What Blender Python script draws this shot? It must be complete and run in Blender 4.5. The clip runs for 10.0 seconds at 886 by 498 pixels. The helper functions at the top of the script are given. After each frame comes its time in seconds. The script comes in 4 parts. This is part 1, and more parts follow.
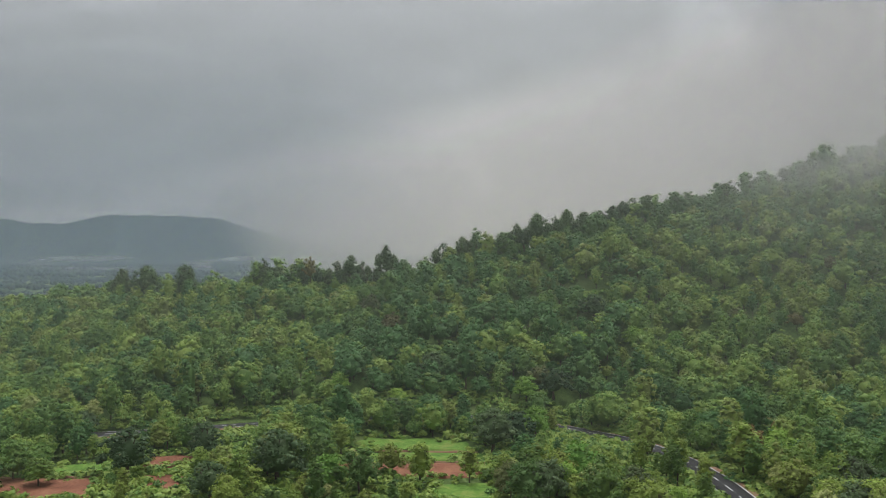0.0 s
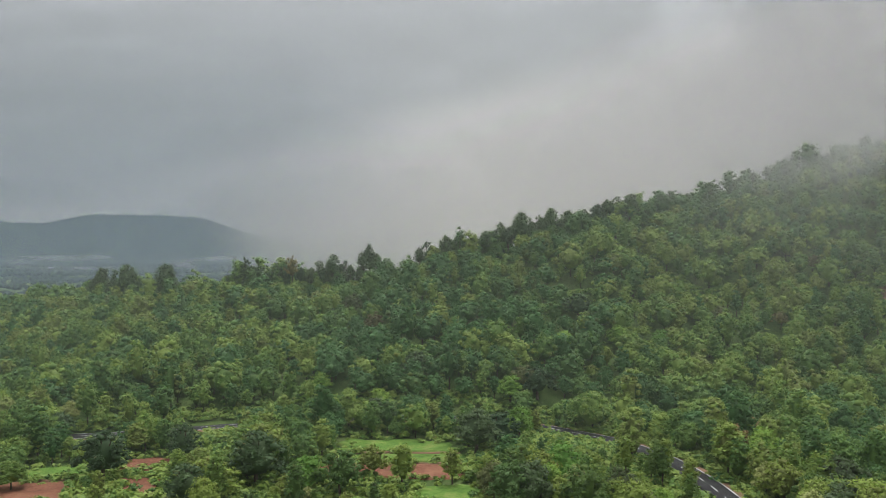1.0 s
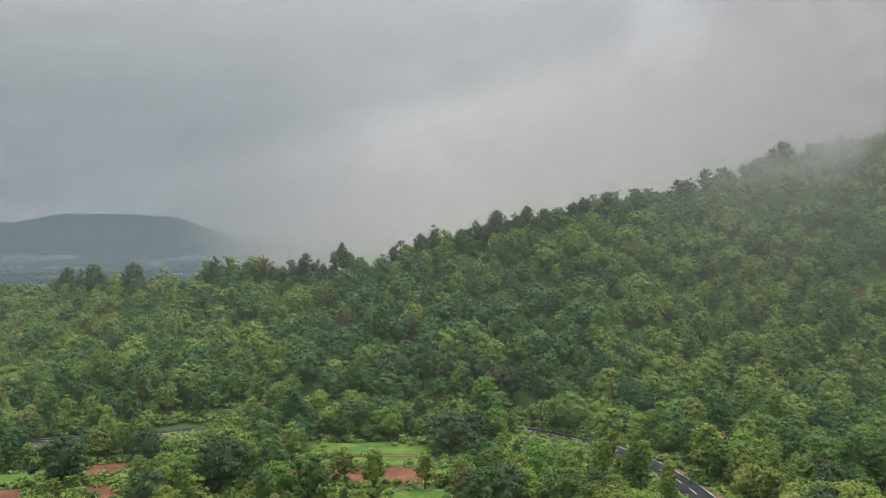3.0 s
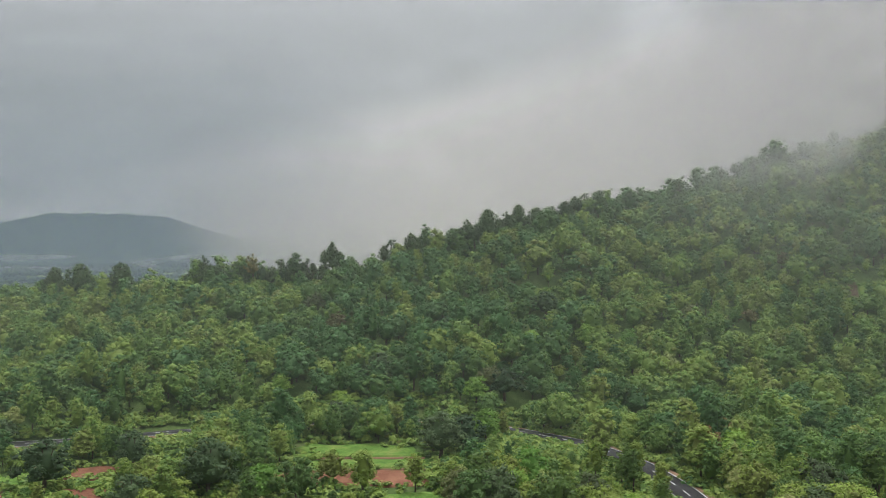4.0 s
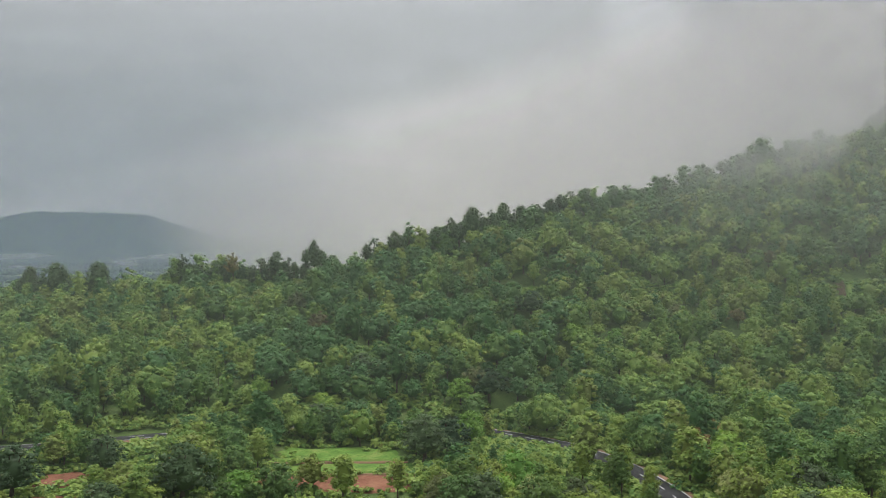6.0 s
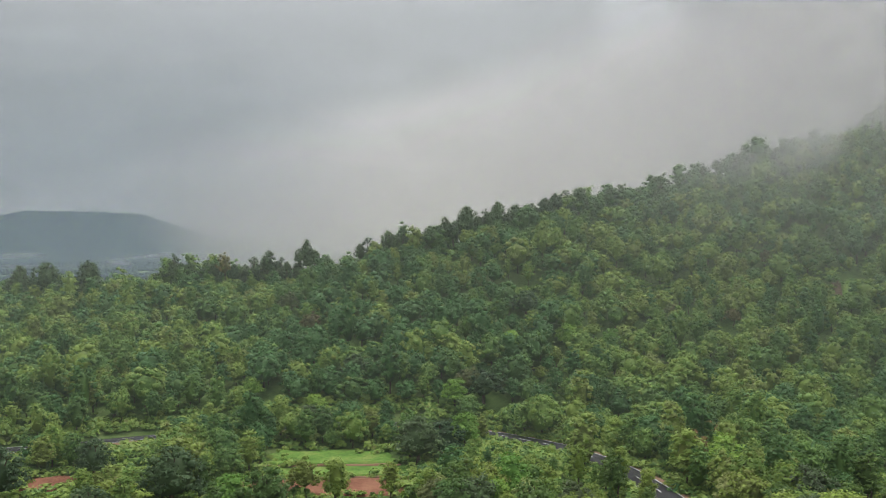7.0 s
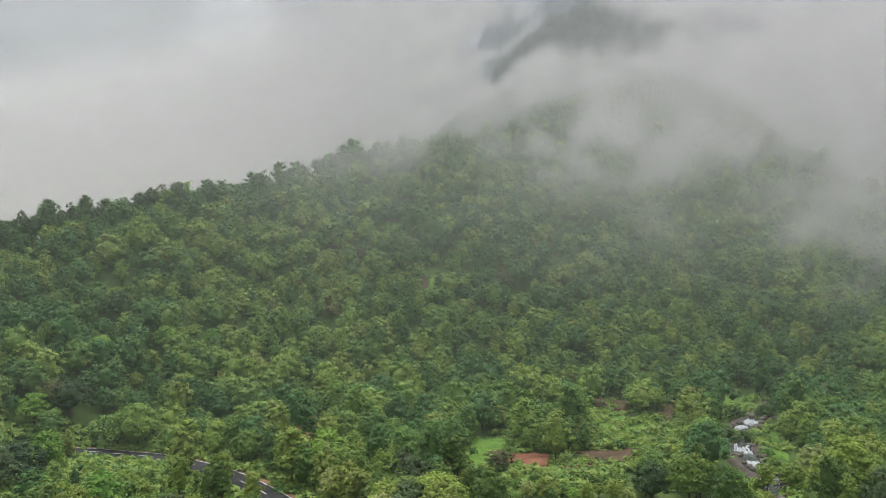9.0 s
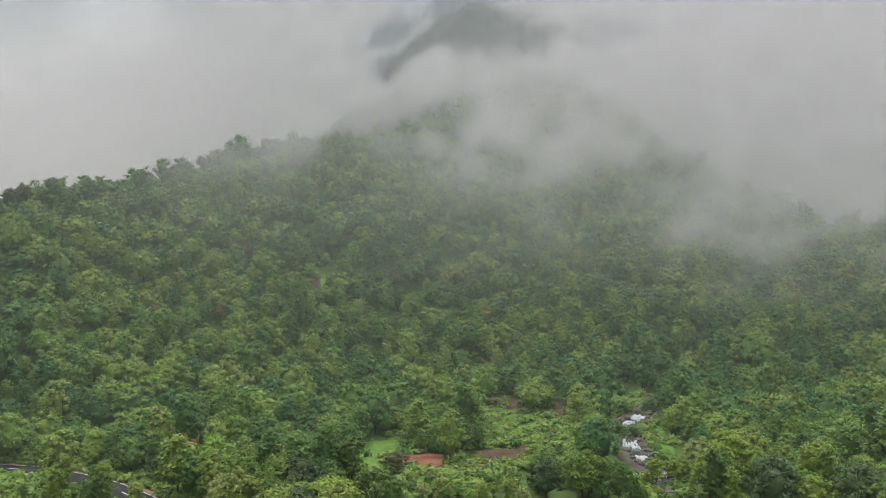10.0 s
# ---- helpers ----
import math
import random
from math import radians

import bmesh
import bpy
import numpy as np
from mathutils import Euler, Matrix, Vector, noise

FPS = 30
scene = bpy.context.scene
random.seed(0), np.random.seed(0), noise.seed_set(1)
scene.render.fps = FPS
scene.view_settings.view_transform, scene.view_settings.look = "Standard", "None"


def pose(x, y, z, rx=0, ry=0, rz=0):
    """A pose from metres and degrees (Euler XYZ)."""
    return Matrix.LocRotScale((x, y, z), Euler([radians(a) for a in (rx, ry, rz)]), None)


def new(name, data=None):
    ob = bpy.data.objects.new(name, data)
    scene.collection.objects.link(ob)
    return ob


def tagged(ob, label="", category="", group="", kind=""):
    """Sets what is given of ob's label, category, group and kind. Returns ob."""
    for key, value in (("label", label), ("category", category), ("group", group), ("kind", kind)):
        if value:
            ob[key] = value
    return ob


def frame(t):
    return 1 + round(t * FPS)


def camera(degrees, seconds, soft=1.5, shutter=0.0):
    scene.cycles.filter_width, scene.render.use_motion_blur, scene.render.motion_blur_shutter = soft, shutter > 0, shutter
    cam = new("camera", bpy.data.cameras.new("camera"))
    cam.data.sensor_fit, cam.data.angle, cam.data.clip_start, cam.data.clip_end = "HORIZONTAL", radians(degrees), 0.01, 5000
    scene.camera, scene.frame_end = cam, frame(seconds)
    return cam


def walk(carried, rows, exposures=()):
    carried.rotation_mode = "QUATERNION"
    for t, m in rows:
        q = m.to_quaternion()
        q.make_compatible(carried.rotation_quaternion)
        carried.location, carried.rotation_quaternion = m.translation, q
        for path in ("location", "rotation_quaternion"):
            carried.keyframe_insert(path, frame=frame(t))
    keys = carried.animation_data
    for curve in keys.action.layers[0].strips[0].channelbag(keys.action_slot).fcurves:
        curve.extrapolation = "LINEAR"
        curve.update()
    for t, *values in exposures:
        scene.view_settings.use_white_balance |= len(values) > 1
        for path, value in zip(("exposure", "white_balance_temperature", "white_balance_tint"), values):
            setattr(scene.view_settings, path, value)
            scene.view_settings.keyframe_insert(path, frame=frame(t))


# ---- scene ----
# The camera: a slow glide towards the hill, then a pan to the right.
cam = camera(53.4, 10.0, soft=0.9, shutter=0.4)
scene.cycles.transparent_max_bounces = 64
EYE = 53.0
ROWS = [
    # seconds, metres from the first eye, degrees of yaw, pitch, roll
    (0.0, 0.00, 0.00, 0.00, 0.00, 0.00, 0.00),
    (0.5, 0.28, 1.47, -0.16, -0.53, -0.01, 0.00),
    (1.0, 0.54, 2.93, -0.29, -0.99, -0.03, 0.01),
    (1.5, 0.80, 4.38, -0.42, -1.42, -0.04, 0.03),
    (2.0, 1.04, 5.82, -0.53, -1.84, -0.05, 0.03),
    (2.5, 1.27, 7.26, -0.62, -2.21, -0.06, 0.05),
    (4.0, 1.90, 11.52, -0.80, -3.07, -0.10, 0.10),
    (4.5, 2.08, 12.93, -0.83, -3.33, -0.12, 0.11),
    (5.0, 2.26, 14.33, -0.85, -3.57, -0.13, 0.11),
    (5.5, 2.42, 15.72, -0.85, -3.81, -0.15, 0.12),
    (7.0, 2.83, 19.84, -0.75, -4.44, -0.24, 0.13),
    (7.5, 2.95, 21.20, -0.68, -4.88, -0.14, 0.15),
    (7.6, 2.99, 21.48, -0.69, -5.42, -0.14, 0.15),
    (7.7, 3.03, 21.76, -0.70, -7.90, -0.18, 0.13),
    (7.8, 3.06, 22.05, -0.71, -12.95, -0.21, 0.10),
    (8.0, 3.14, 22.61, -0.73, -15.52, -0.25, 0.07),
    (8.2, 3.22, 23.18, -0.75, -16.40, -0.33, 0.06),
    (8.4, 3.30, 23.75, -0.77, -17.75, -0.38, 0.05),
    (8.5, 3.34, 24.03, -0.78, -20.26, -0.41, 0.04),
    (8.6, 3.38, 24.31, -0.79, -23.80, -0.43, 0.06),
    (8.7, 3.42, 24.60, -0.80, -27.60, -0.45, 0.09),
    (8.8, 3.46, 24.88, -0.81, -29.50, -0.46, 0.12),
    (9.0, 3.54, 25.44, -0.82, -30.10, -0.48, 0.14),
    (9.2, 3.61, 26.01, -0.84, -30.40, -0.48, 0.13),
    (9.3, 3.65, 26.29, -0.85, -31.25, -0.48, 0.13),
    (9.5, 3.73, 26.86, -0.87, -35.55, -0.49, 0.12),
    (9.8, 3.85, 27.71, -0.89, -37.15, -0.51, 0.08),
    (10.0, 3.93, 28.27, -0.91, -37.31, -0.51, 0.05),
]
walk(cam, [(t, pose(x, y, EYE + z, 90 + pitch, roll, yaw)) for t, x, y, z, yaw, pitch, roll in ROWS],
     exposures=[(0.0, 0.06), (0.8, 0.12), (2.0, 0.18), (7.5, 0.26), (8.0, 0.14), (8.5, 0.10), (9.0, 0.38), (10.0, 0.34)])

# ---- overcast daylight ----
SUN_UP, SUN_ROUND = radians(72), radians(25)
world = bpy.data.worlds.new("overcast_sky")
scene.world = world
world.use_nodes = True
wt = world.node_tree
wt.nodes.clear()


def wnode(kind, **values):
    n = wt.nodes.new(kind)
    for k, v in values.items():
        n.inputs[k].default_value = v
    return n


def wmath(op, a, b):
    n = wt.nodes.new("ShaderNodeMath")
    n.operation = op
    for i, v in enumerate((a, b)):
        if isinstance(v, (int, float)):
            n.inputs[i].default_value = v
        else:
            wt.links.new(v, n.inputs[i])
    return n.outputs[0]


sky = wt.nodes.new("ShaderNodeTexSky")
sky.sky_type, sky.sun_disc, sky.sun_elevation, sky.sun_rotation = "NISHITA", False, SUN_UP, SUN_ROUND
coord = wt.nodes.new("ShaderNodeTexCoord")
split = wt.nodes.new("ShaderNodeSeparateXYZ")
wt.links.new(coord.outputs["Generated"], split.inputs[0])
up = wmath("MAXIMUM", split.outputs["Z"], 0.0)
# cloud sheets drawn out along the wind, foreshortened towards the horizon
lift = wmath("ADD", up, 0.16)
flat = wt.nodes.new("ShaderNodeCombineXYZ")
wt.links.new(wmath("DIVIDE", split.outputs["X"], lift), flat.inputs[0])
wt.links.new(wmath("DIVIDE", split.outputs["Y"], lift), flat.inputs[1])
turned = wt.nodes.new("ShaderNodeMapping")
turned.inputs["Rotation"].default_value = (0, 0, radians(-28))
turned.inputs["Scale"].default_value = (0.42, 1.0, 1.0)
turned.inputs["Location"].default_value = (1.7, 0.4, 0.0)
wt.links.new(flat.outputs[0], turned.inputs[0])
big = wnode("ShaderNodeTexNoise", Scale=1.15, Detail=7.0, Roughness=0.56, Distortion=0.8)
wt.links.new(turned.outputs[0], big.inputs["Vector"])
fine = wnode("ShaderNodeTexNoise", Scale=3.4, Detail=8.0, Roughness=0.6, Distortion=1.4)
wt.links.new(turned.outputs[0], fine.inputs["Vector"])


def wsmooth(value, a, b):
    r = wt.nodes.new("ShaderNodeMapRange")
    r.interpolation_type = "SMOOTHSTEP"
    wt.links.new(value, r.inputs["Value"])
    r.inputs["From Min"].default_value, r.inputs["From Max"].default_value = a, b
    return r.outputs["Result"]


# a darker deck of cloud above, whose lower edge climbs over the hill, and a paler sheet under it
over = wmath("SUBTRACT", split.outputs["Z"], wmath("ADD", wmath("MULTIPLY", split.outputs["X"], 0.240), wmath("MULTIPLY", split.outputs["Y"], 0.150)))
over = wmath("ADD", over, wmath("ADD", wmath("MULTIPLY", wmath("SUBTRACT", big.outputs["Fac"], 0.5), 0.08), wmath("MULTIPLY", wmath("SUBTRACT", fine.outputs["Fac"], 0.5), 0.05)))
under = wsmooth(over, 0.036, -0.024)
tone = wt.nodes.new("ShaderNodeMix")
tone.data_type = "RGBA"
tone.inputs["A"].default_value, tone.inputs["B"].default_value = (0.280, 0.279, 0.281, 1), (0.462, 0.450, 0.441, 1)
wt.links.new(under, tone.inputs["Factor"])
# thinner cloud lets more light through in streaks, and at one spot in the deck's edge
thin = wt.nodes.new("ShaderNodeVectorMath")
thin.operation = "DOT_PRODUCT"
wt.links.new(coord.outputs["Generated"], thin.inputs[0])
thin.inputs[1].default_value = (0.2889, 0.9273, 0.2380)
glow = wmath("MULTIPLY", wsmooth(thin.outputs["Value"], 0.9978, 1.0), wmath("MULTIPLY", fine.outputs["Fac"], 0.65))
light = wmath("ADD", wmath("ADD", glow, wmath("MULTIPLY", wmath("MULTIPLY", wsmooth(up, 0.16, 0.03), wsmooth(split.outputs["X"], -0.12, -0.36)), 0.34)), wmath("ADD", 0.60, wmath("ADD", wmath("MULTIPLY", big.outputs["Fac"], 0.30), wmath("MULTIPLY", fine.outputs["Fac"], 0.50))))
blend = wt.nodes.new("ShaderNodeMix")
blend.data_type = "RGBA"
blend.inputs["Factor"].default_value = 0.012
wt.links.new(tone.outputs["Result"], blend.inputs["A"])
wt.links.new(sky.outputs[0], blend.inputs["B"])
shine = wnode("ShaderNodeBackground")
wt.links.new(blend.outputs["Result"], shine.inputs["Color"])
# an overcast sky is brighter overhead than at the horizon
wt.links.new(wmath("MULTIPLY", light, wmath("ADD", 1.10, wmath("MULTIPLY", wmath("POWER", up, 1.5), 3.3))), shine.inputs["Strength"])
wt.links.new(shine.outputs[0], wt.nodes.new("ShaderNodeOutputWorld").inputs[0])

sun = new("sun", bpy.data.lights.new("sun", "SUN"))
sun.data.energy, sun.data.angle, sun.data.color = 2.0, radians(25), (1.0, 0.97, 0.92)
sun.matrix_world = pose(0, 0, 300, 90 - math.degrees(SUN_UP), 0, 180 - math.degrees(SUN_ROUND))


# ---- materials ----
def material(name, build):
    m = bpy.data.materials.new(name)
    m.use_nodes = True
    t = m.node_tree
    t.nodes.clear()
    out = t.nodes.new("ShaderNodeOutputMaterial")
    t.links.new(build(t), out.inputs["Surface"])
    return m


def add(t, kind, links=(), **values):
    n = t.nodes.new(kind)
    for k, v in values.items():
        n.inputs[k.replace("_", " ")].default_value = v
    for k, v in dict(links).items():
        t.links.new(v, n.inputs[k])
    return n


def ramp(t, fac, stops):
    n = t.nodes.new("ShaderNodeValToRGB")
    e = n.color_ramp.elements
    while len(e) < len(stops):
        e.new(0.5)
    for i, (p, c) in enumerate(stops):
        e[i].position, e[i].color = p, (*c, 1)
    t.links.new(fac, n.inputs[0])
    return n.outputs[0]


def calc(t, op, a, b):
    n = t.nodes.new("ShaderNodeMath")
    n.operation = op
    for i, v in enumerate((a, b)):
        if isinstance(v, (int, float)):
            n.inputs[i].default_value = v
        else:
            t.links.new(v, n.inputs[i])
    return n.outputs[0]


def mixed(t, fac, a, b):
    n = t.nodes.new("ShaderNodeMix")
    n.data_type = "RGBA"
    for k, v in (("Factor", fac), ("A", a), ("B", b)):
        if isinstance(v, (int, float)):
            n.inputs[k].default_value = v
        elif isinstance(v, tuple):
            n.inputs[k].default_value = (*v, 1)
        else:
            t.links.new(v, n.inputs[k])
    return n.outputs["Result"]


def grain(t, scale, detail=4.0, rough=0.55):
    c = t.nodes.new("ShaderNodeTexCoord")
    return add(t, "ShaderNodeTexNoise", {"Vector": c.outputs["Object"]}, Scale=scale, Detail=detail, Roughness=rough).outputs["Fac"]


def bumped(t, height, strength, distance):
    return add(t, "ShaderNodeBump", {"Height": height}, Strength=strength, Distance=distance).outputs["Normal"]


def rough_surface(name, stops, scale, fine, bump=0.4, roughness=0.9, distance=0.1, gloss=0.12):
    """A dull surface whose colour wanders at two scales."""
    def build(t):
        mix = calc(t, "ADD", calc(t, "MULTIPLY", grain(t, scale), 0.6), calc(t, "MULTIPLY", grain(t, fine, 6.0, 0.65), 0.4))
        c = ramp(t, mix, stops)
        n = add(t, "ShaderNodeBsdfPrincipled", {"Base Color": c, "Normal": bumped(t, grain(t, fine, 6.0), bump, distance)}, Roughness=roughness)
        n.inputs["Specular IOR Level"].default_value = gloss
        return n.outputs[0]
    return material(name, build)


def leaf_material(name, dark, mid, light, own):
    """Foliage: each tree has its own tint (own: from the object, else from the mesh), each leaf clump varies round it."""
    def build(t):
        if own:
            tint = add(t, "ShaderNodeObjectInfo").outputs["Random"]
        else:
            a = t.nodes.new("ShaderNodeAttribute")
            a.attribute_name = "tint"
            tint = a.outputs["Fac"]
        leaf = add(t, "ShaderNodeNewGeometry").outputs["Random Per Island"]
        m = calc(t, "ADD", calc(t, "MULTIPLY", tint, 0.75), calc(t, "MULTIPLY", leaf, 0.25))
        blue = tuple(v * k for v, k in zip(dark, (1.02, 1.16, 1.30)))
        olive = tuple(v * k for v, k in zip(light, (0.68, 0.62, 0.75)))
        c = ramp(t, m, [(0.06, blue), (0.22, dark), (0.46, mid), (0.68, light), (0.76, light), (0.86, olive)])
        # a few leaves past their best
        c = mixed(t, calc(t, "MULTIPLY", calc(t, "GREATER_THAN", leaf, 0.975), 0.22), c, (0.20, 0.13, 0.05))
        face = add(t, "ShaderNodeBsdfPrincipled", {"Base Color": c}, Roughness=0.62)
        face.inputs["Specular IOR Level"].default_value = 0.35
        back = add(t, "ShaderNodeBsdfTranslucent", {"Color": c})
        return add(t, "ShaderNodeMixShader", {1: face.outputs[0], 2: back.outputs[0]}, Fac=0.28).outputs[0]
    return material(name, build)


def mist_material(name, colour, scale, low, high, most):
    """Drifting vapour: thin where its own noise is thin, and towards the edges of its sheet."""
    def build(t):
        a = t.nodes.new("ShaderNodeAttribute")
        a.attribute_name = "vapour"
        n = grain(t, scale, 5.0, 0.5)
        r = t.nodes.new("ShaderNodeMapRange")
        r.interpolation_type = "SMOOTHSTEP"
        t.links.new(n, r.inputs["Value"])
        r.inputs["From Min"].default_value, r.inputs["From Max"].default_value = low, high
        thick = calc(t, "MULTIPLY", calc(t, "MULTIPLY", a.outputs["Fac"], most), r.outputs["Result"])
        body = add(t, "ShaderNodeAddShader", {0: add(t, "ShaderNodeBsdfDiffuse", Color=(*colour, 1)).outputs[0],
                                               1: add(t, "ShaderNodeBsdfTranslucent", Color=(*colour, 1)).outputs[0]})
        return add(t, "ShaderNodeMixShader", {0: thick, 1: add(t, "ShaderNodeBsdfTransparent").outputs[0], 2: body.outputs[0]}).outputs[0]
    return material(name, build)


GROUND = rough_surface("grassy_earth", [(0.3, (0.04, 0.068, 0.02)), (0.5, (0.07, 0.115, 0.03)), (0.68, (0.11, 0.14, 0.05))], 0.05, 0.9)
RED_SOIL = rough_surface("red_ploughed_soil", [(0.36, (0.115, 0.05, 0.032)), (0.5, (0.20, 0.085, 0.052)), (0.64, (0.26, 0.13, 0.078))], 0.12, 1.6, 0.6)
BROWN_SOIL = rough_surface("brown_wet_soil", [(0.36, (0.055, 0.038, 0.026)), (0.5, (0.10, 0.065, 0.042)), (0.64, (0.12, 0.10, 0.05))], 0.15, 1.8, 0.6)
CROP = rough_surface("young_grass", [(0.36, (0.05, 0.115, 0.02)), (0.5, (0.105, 0.20, 0.034)), (0.62, (0.18, 0.235, 0.06))], 0.16, 1.4, 0.7)
ASPHALT = rough_surface("asphalt", [(0.3, (0.026, 0.026, 0.028)), (0.7, (0.05, 0.05, 0.052))], 0.3, 6.0, 0.2, 0.8, 0.02, 0.1)
PAINT = rough_surface("road_paint", [(0.3, (0.6, 0.6, 0.58)), (0.7, (0.8, 0.8, 0.78))], 0.5, 8.0, 0.1, 0.6, 0.01)
VERGE = rough_surface("gravel_verge", [(0.34, (0.20, 0.10, 0.065)), (0.52, (0.25, 0.15, 0.095)), (0.64, (0.13, 0.15, 0.055))], 0.3, 3.0, 0.5)
BARK = rough_surface("bark", [(0.3, (0.06, 0.045, 0.033)), (0.7, (0.15, 0.12, 0.09))], 1.5, 9.0, 0.7)
ROCK = rough_surface("wet_rock", [(0.3, (0.035, 0.028, 0.024)), (0.55, (0.072, 0.056, 0.045)), (0.75, (0.13, 0.105, 0.082))], 0.3, 2.5, 0.8, 0.5, 0.1, 0.4)
FOAM = rough_surface("white_water", [(0.36, (0.30, 0.33, 0.35)), (0.6, (0.66, 0.68, 0.70))], 1.2, 5.0, 0.6, 0.5)
WATER = rough_surface("stream_water", [(0.3, (0.05, 0.055, 0.05)), (0.7, (0.10, 0.11, 0.11))], 0.5, 3.0, 0.3, 0.12, 0.05, 0.5)
FAR_WOOD = rough_surface("far_woodland", [(0.3, (0.022, 0.040, 0.022)), (0.5, (0.035, 0.06, 0.03)), (0.7, (0.055, 0.075, 0.035))], 0.012, 0.06, 0.9, 0.95, 8.0)
FAR_FIELD = rough_surface("far_meadow", [(0.3, (0.16, 0.24, 0.07)), (0.7, (0.27, 0.33, 0.13))], 0.01, 0.08, 0.2)

LEAF_OWN = leaf_material("leaf_broad", (0.072, 0.136, 0.026), (0.135, 0.224, 0.036), (0.235, 0.314, 0.050), True)
# own dark green in the valley; on the skyline it also holds backlit shade
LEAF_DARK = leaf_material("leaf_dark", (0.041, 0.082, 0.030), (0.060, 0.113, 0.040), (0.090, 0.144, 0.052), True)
LEAF_LIME = leaf_material("leaf_lime", (0.125, 0.250, 0.033), (0.200, 0.350, 0.046), (0.300, 0.425, 0.066), True)
LEAF_RUST = leaf_material("leaf_rust", (0.102, 0.096, 0.032), (0.156, 0.138, 0.041), (0.264, 0.198, 0.054), True)
LEAF_PALE = leaf_material("leaf_pale", (0.24, 0.30, 0.085), (0.30, 0.36, 0.11), (0.38, 0.42, 0.14), True)
LEAF_OLIVE = leaf_material("leaf_olive", (0.075, 0.105, 0.035), (0.12, 0.145, 0.048), (0.16, 0.18, 0.06), True)
LEAF_MASS = leaf_material("leaf_forest", (0.074, 0.158, 0.040), (0.146, 0.260, 0.051), (0.264, 0.362, 0.068), False)
HILL_MIST = mist_material("hill_mist", (0.442, 0.424, 0.448), 0.02, 0.0, 0.62, 0.25)
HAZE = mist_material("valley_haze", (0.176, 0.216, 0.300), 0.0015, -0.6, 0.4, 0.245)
# added thin grey-green veil: lifts the wood's dark tones and greys the slope
VEIL = mist_material("lifting_veil", (0.236, 0.262, 0.230), 0.006, -0.2, 0.6, 0.033)
CLOUD = mist_material("low_cloud", (0.447, 0.428, 0.442), 0.0045, 0.20, 0.66, 0.25)

# ---- the lie of the land ----
# bearing from the viewpoint (degrees to the right of north), distance of the ridge, height of the ridge,
# distance of the hill's foot, shape of the slope
LAND = [
    (-60, 600, 0, 300, 1.0), (-40, 560, 8, 262, 0.9), (-27, 520, 16, 262, 0.9), (-22, 480, 24, 262, 0.9), (-17, 436, 29, 263, 0.9),
    (-12, 392, 32.5, 264, 0.9), (-4, 382, 37.5, 266, 0.9), (0.6, 380, 44, 266, 0.9), (6, 382, 53, 268, 0.95),
    (11.4, 405, 65, 278, 1.05), (18, 452, 75, 288, 1.2), (22.5, 470, 88, 290, 1.25), (26.7, 490, 101, 296, 1.25),
    (30.2, 502, 102, 308, 1.22), (32.6, 514, 109, 315, 1.2), (34.6, 535, 118, 322, 1.2), (38, 590, 142, 326, 1.2), (42, 640, 162, 330, 1.2), (46, 630, 144, 328, 1.2), (49, 600, 112, 325, 1.2),
    (53.6, 545, 79, 312, 1.2), (58.3, 510, 57, 300, 1.15), (65, 480, 50, 290, 1.1), (80, 450, 44, 280, 1.1), (105, 450, 0, 280, 1.0),
]
COLS = np.array(LAND, float).T


def wave(x, y, size, seed=0.0):
    """A smooth roll of the ground, from -1 to 1."""
    a, b = x / size, y / size
    return (np.sin(a * 1.3 + 2.1 * b + seed) + np.sin(2.3 * a - 0.9 * b + 1.7 * seed + 1) + np.sin(-0.7 * a + 3.1 * b + 2.9 * seed + 2)) / 3


def ground_z(x, y):
    x, y = np.asarray(x, float), np.asarray(y, float)
    r, az = np.hypot(x, y), np.degrees(np.arctan2(x, y))
    rr, zr, rb, p = (np.interp(az, COLS[0], COLS[i]) for i in (1, 2, 3, 4))
    u = np.clip((r - rb) / (rr - rb), 0, 1)
    h = zr * u ** p
    h = h - np.minimum(np.maximum(r - rr, 0) * 0.26, h)
    hill = np.clip(u * 3, 0, 1) * np.clip(h / 20, 0, 1)
    roll = 2.6 * wave(x, y, 26, 0.5) + 1.4 * wave(x, y, 11, 2.0)
    return h + roll * hill + 0.5 * wave(x, y, 40, 1.0) * (r < 900)


# ---- makers ----
def mesh_of(name, verts, faces, mat, smooth=False):
    me = bpy.data.meshes.new(name)
    me.from_pydata([tuple(map(float, v)) for v in verts], [], [tuple(map(int, f)) for f in faces])
    me.materials.append(mat)
    if smooth:
        me.polygons.foreach_set("use_smooth", [True] * len(me.polygons))
    me.update()
    return me


def big_mesh(name, verts, quads, tris, mat):
    """A mesh out of numpy arrays, quick for many faces."""
    me = bpy.data.meshes.new(name)
    nq, nt = len(quads), len(tris)
    me.vertices.add(len(verts))
    me.vertices.foreach_set("co", np.ascontiguousarray(verts, np.float32).ravel())
    me.loops.add(4 * nq + 3 * nt)
    me.loops.foreach_set("vertex_index", np.concatenate([np.ravel(quads), np.ravel(tris)]).astype(np.int32))
    me.polygons.add(nq + nt)
    me.polygons.foreach_set("loop_start", np.concatenate([np.arange(nq) * 4, 4 * nq + np.arange(nt) * 3]).astype(np.int32))
    me.materials.append(mat)
    me.update(calc_edges=True)
    return me


def part(name, me, parent, label=""):
    ob = new(name, me)
    ob.parent = parent
    return tagged(ob, label=label) if label else ob


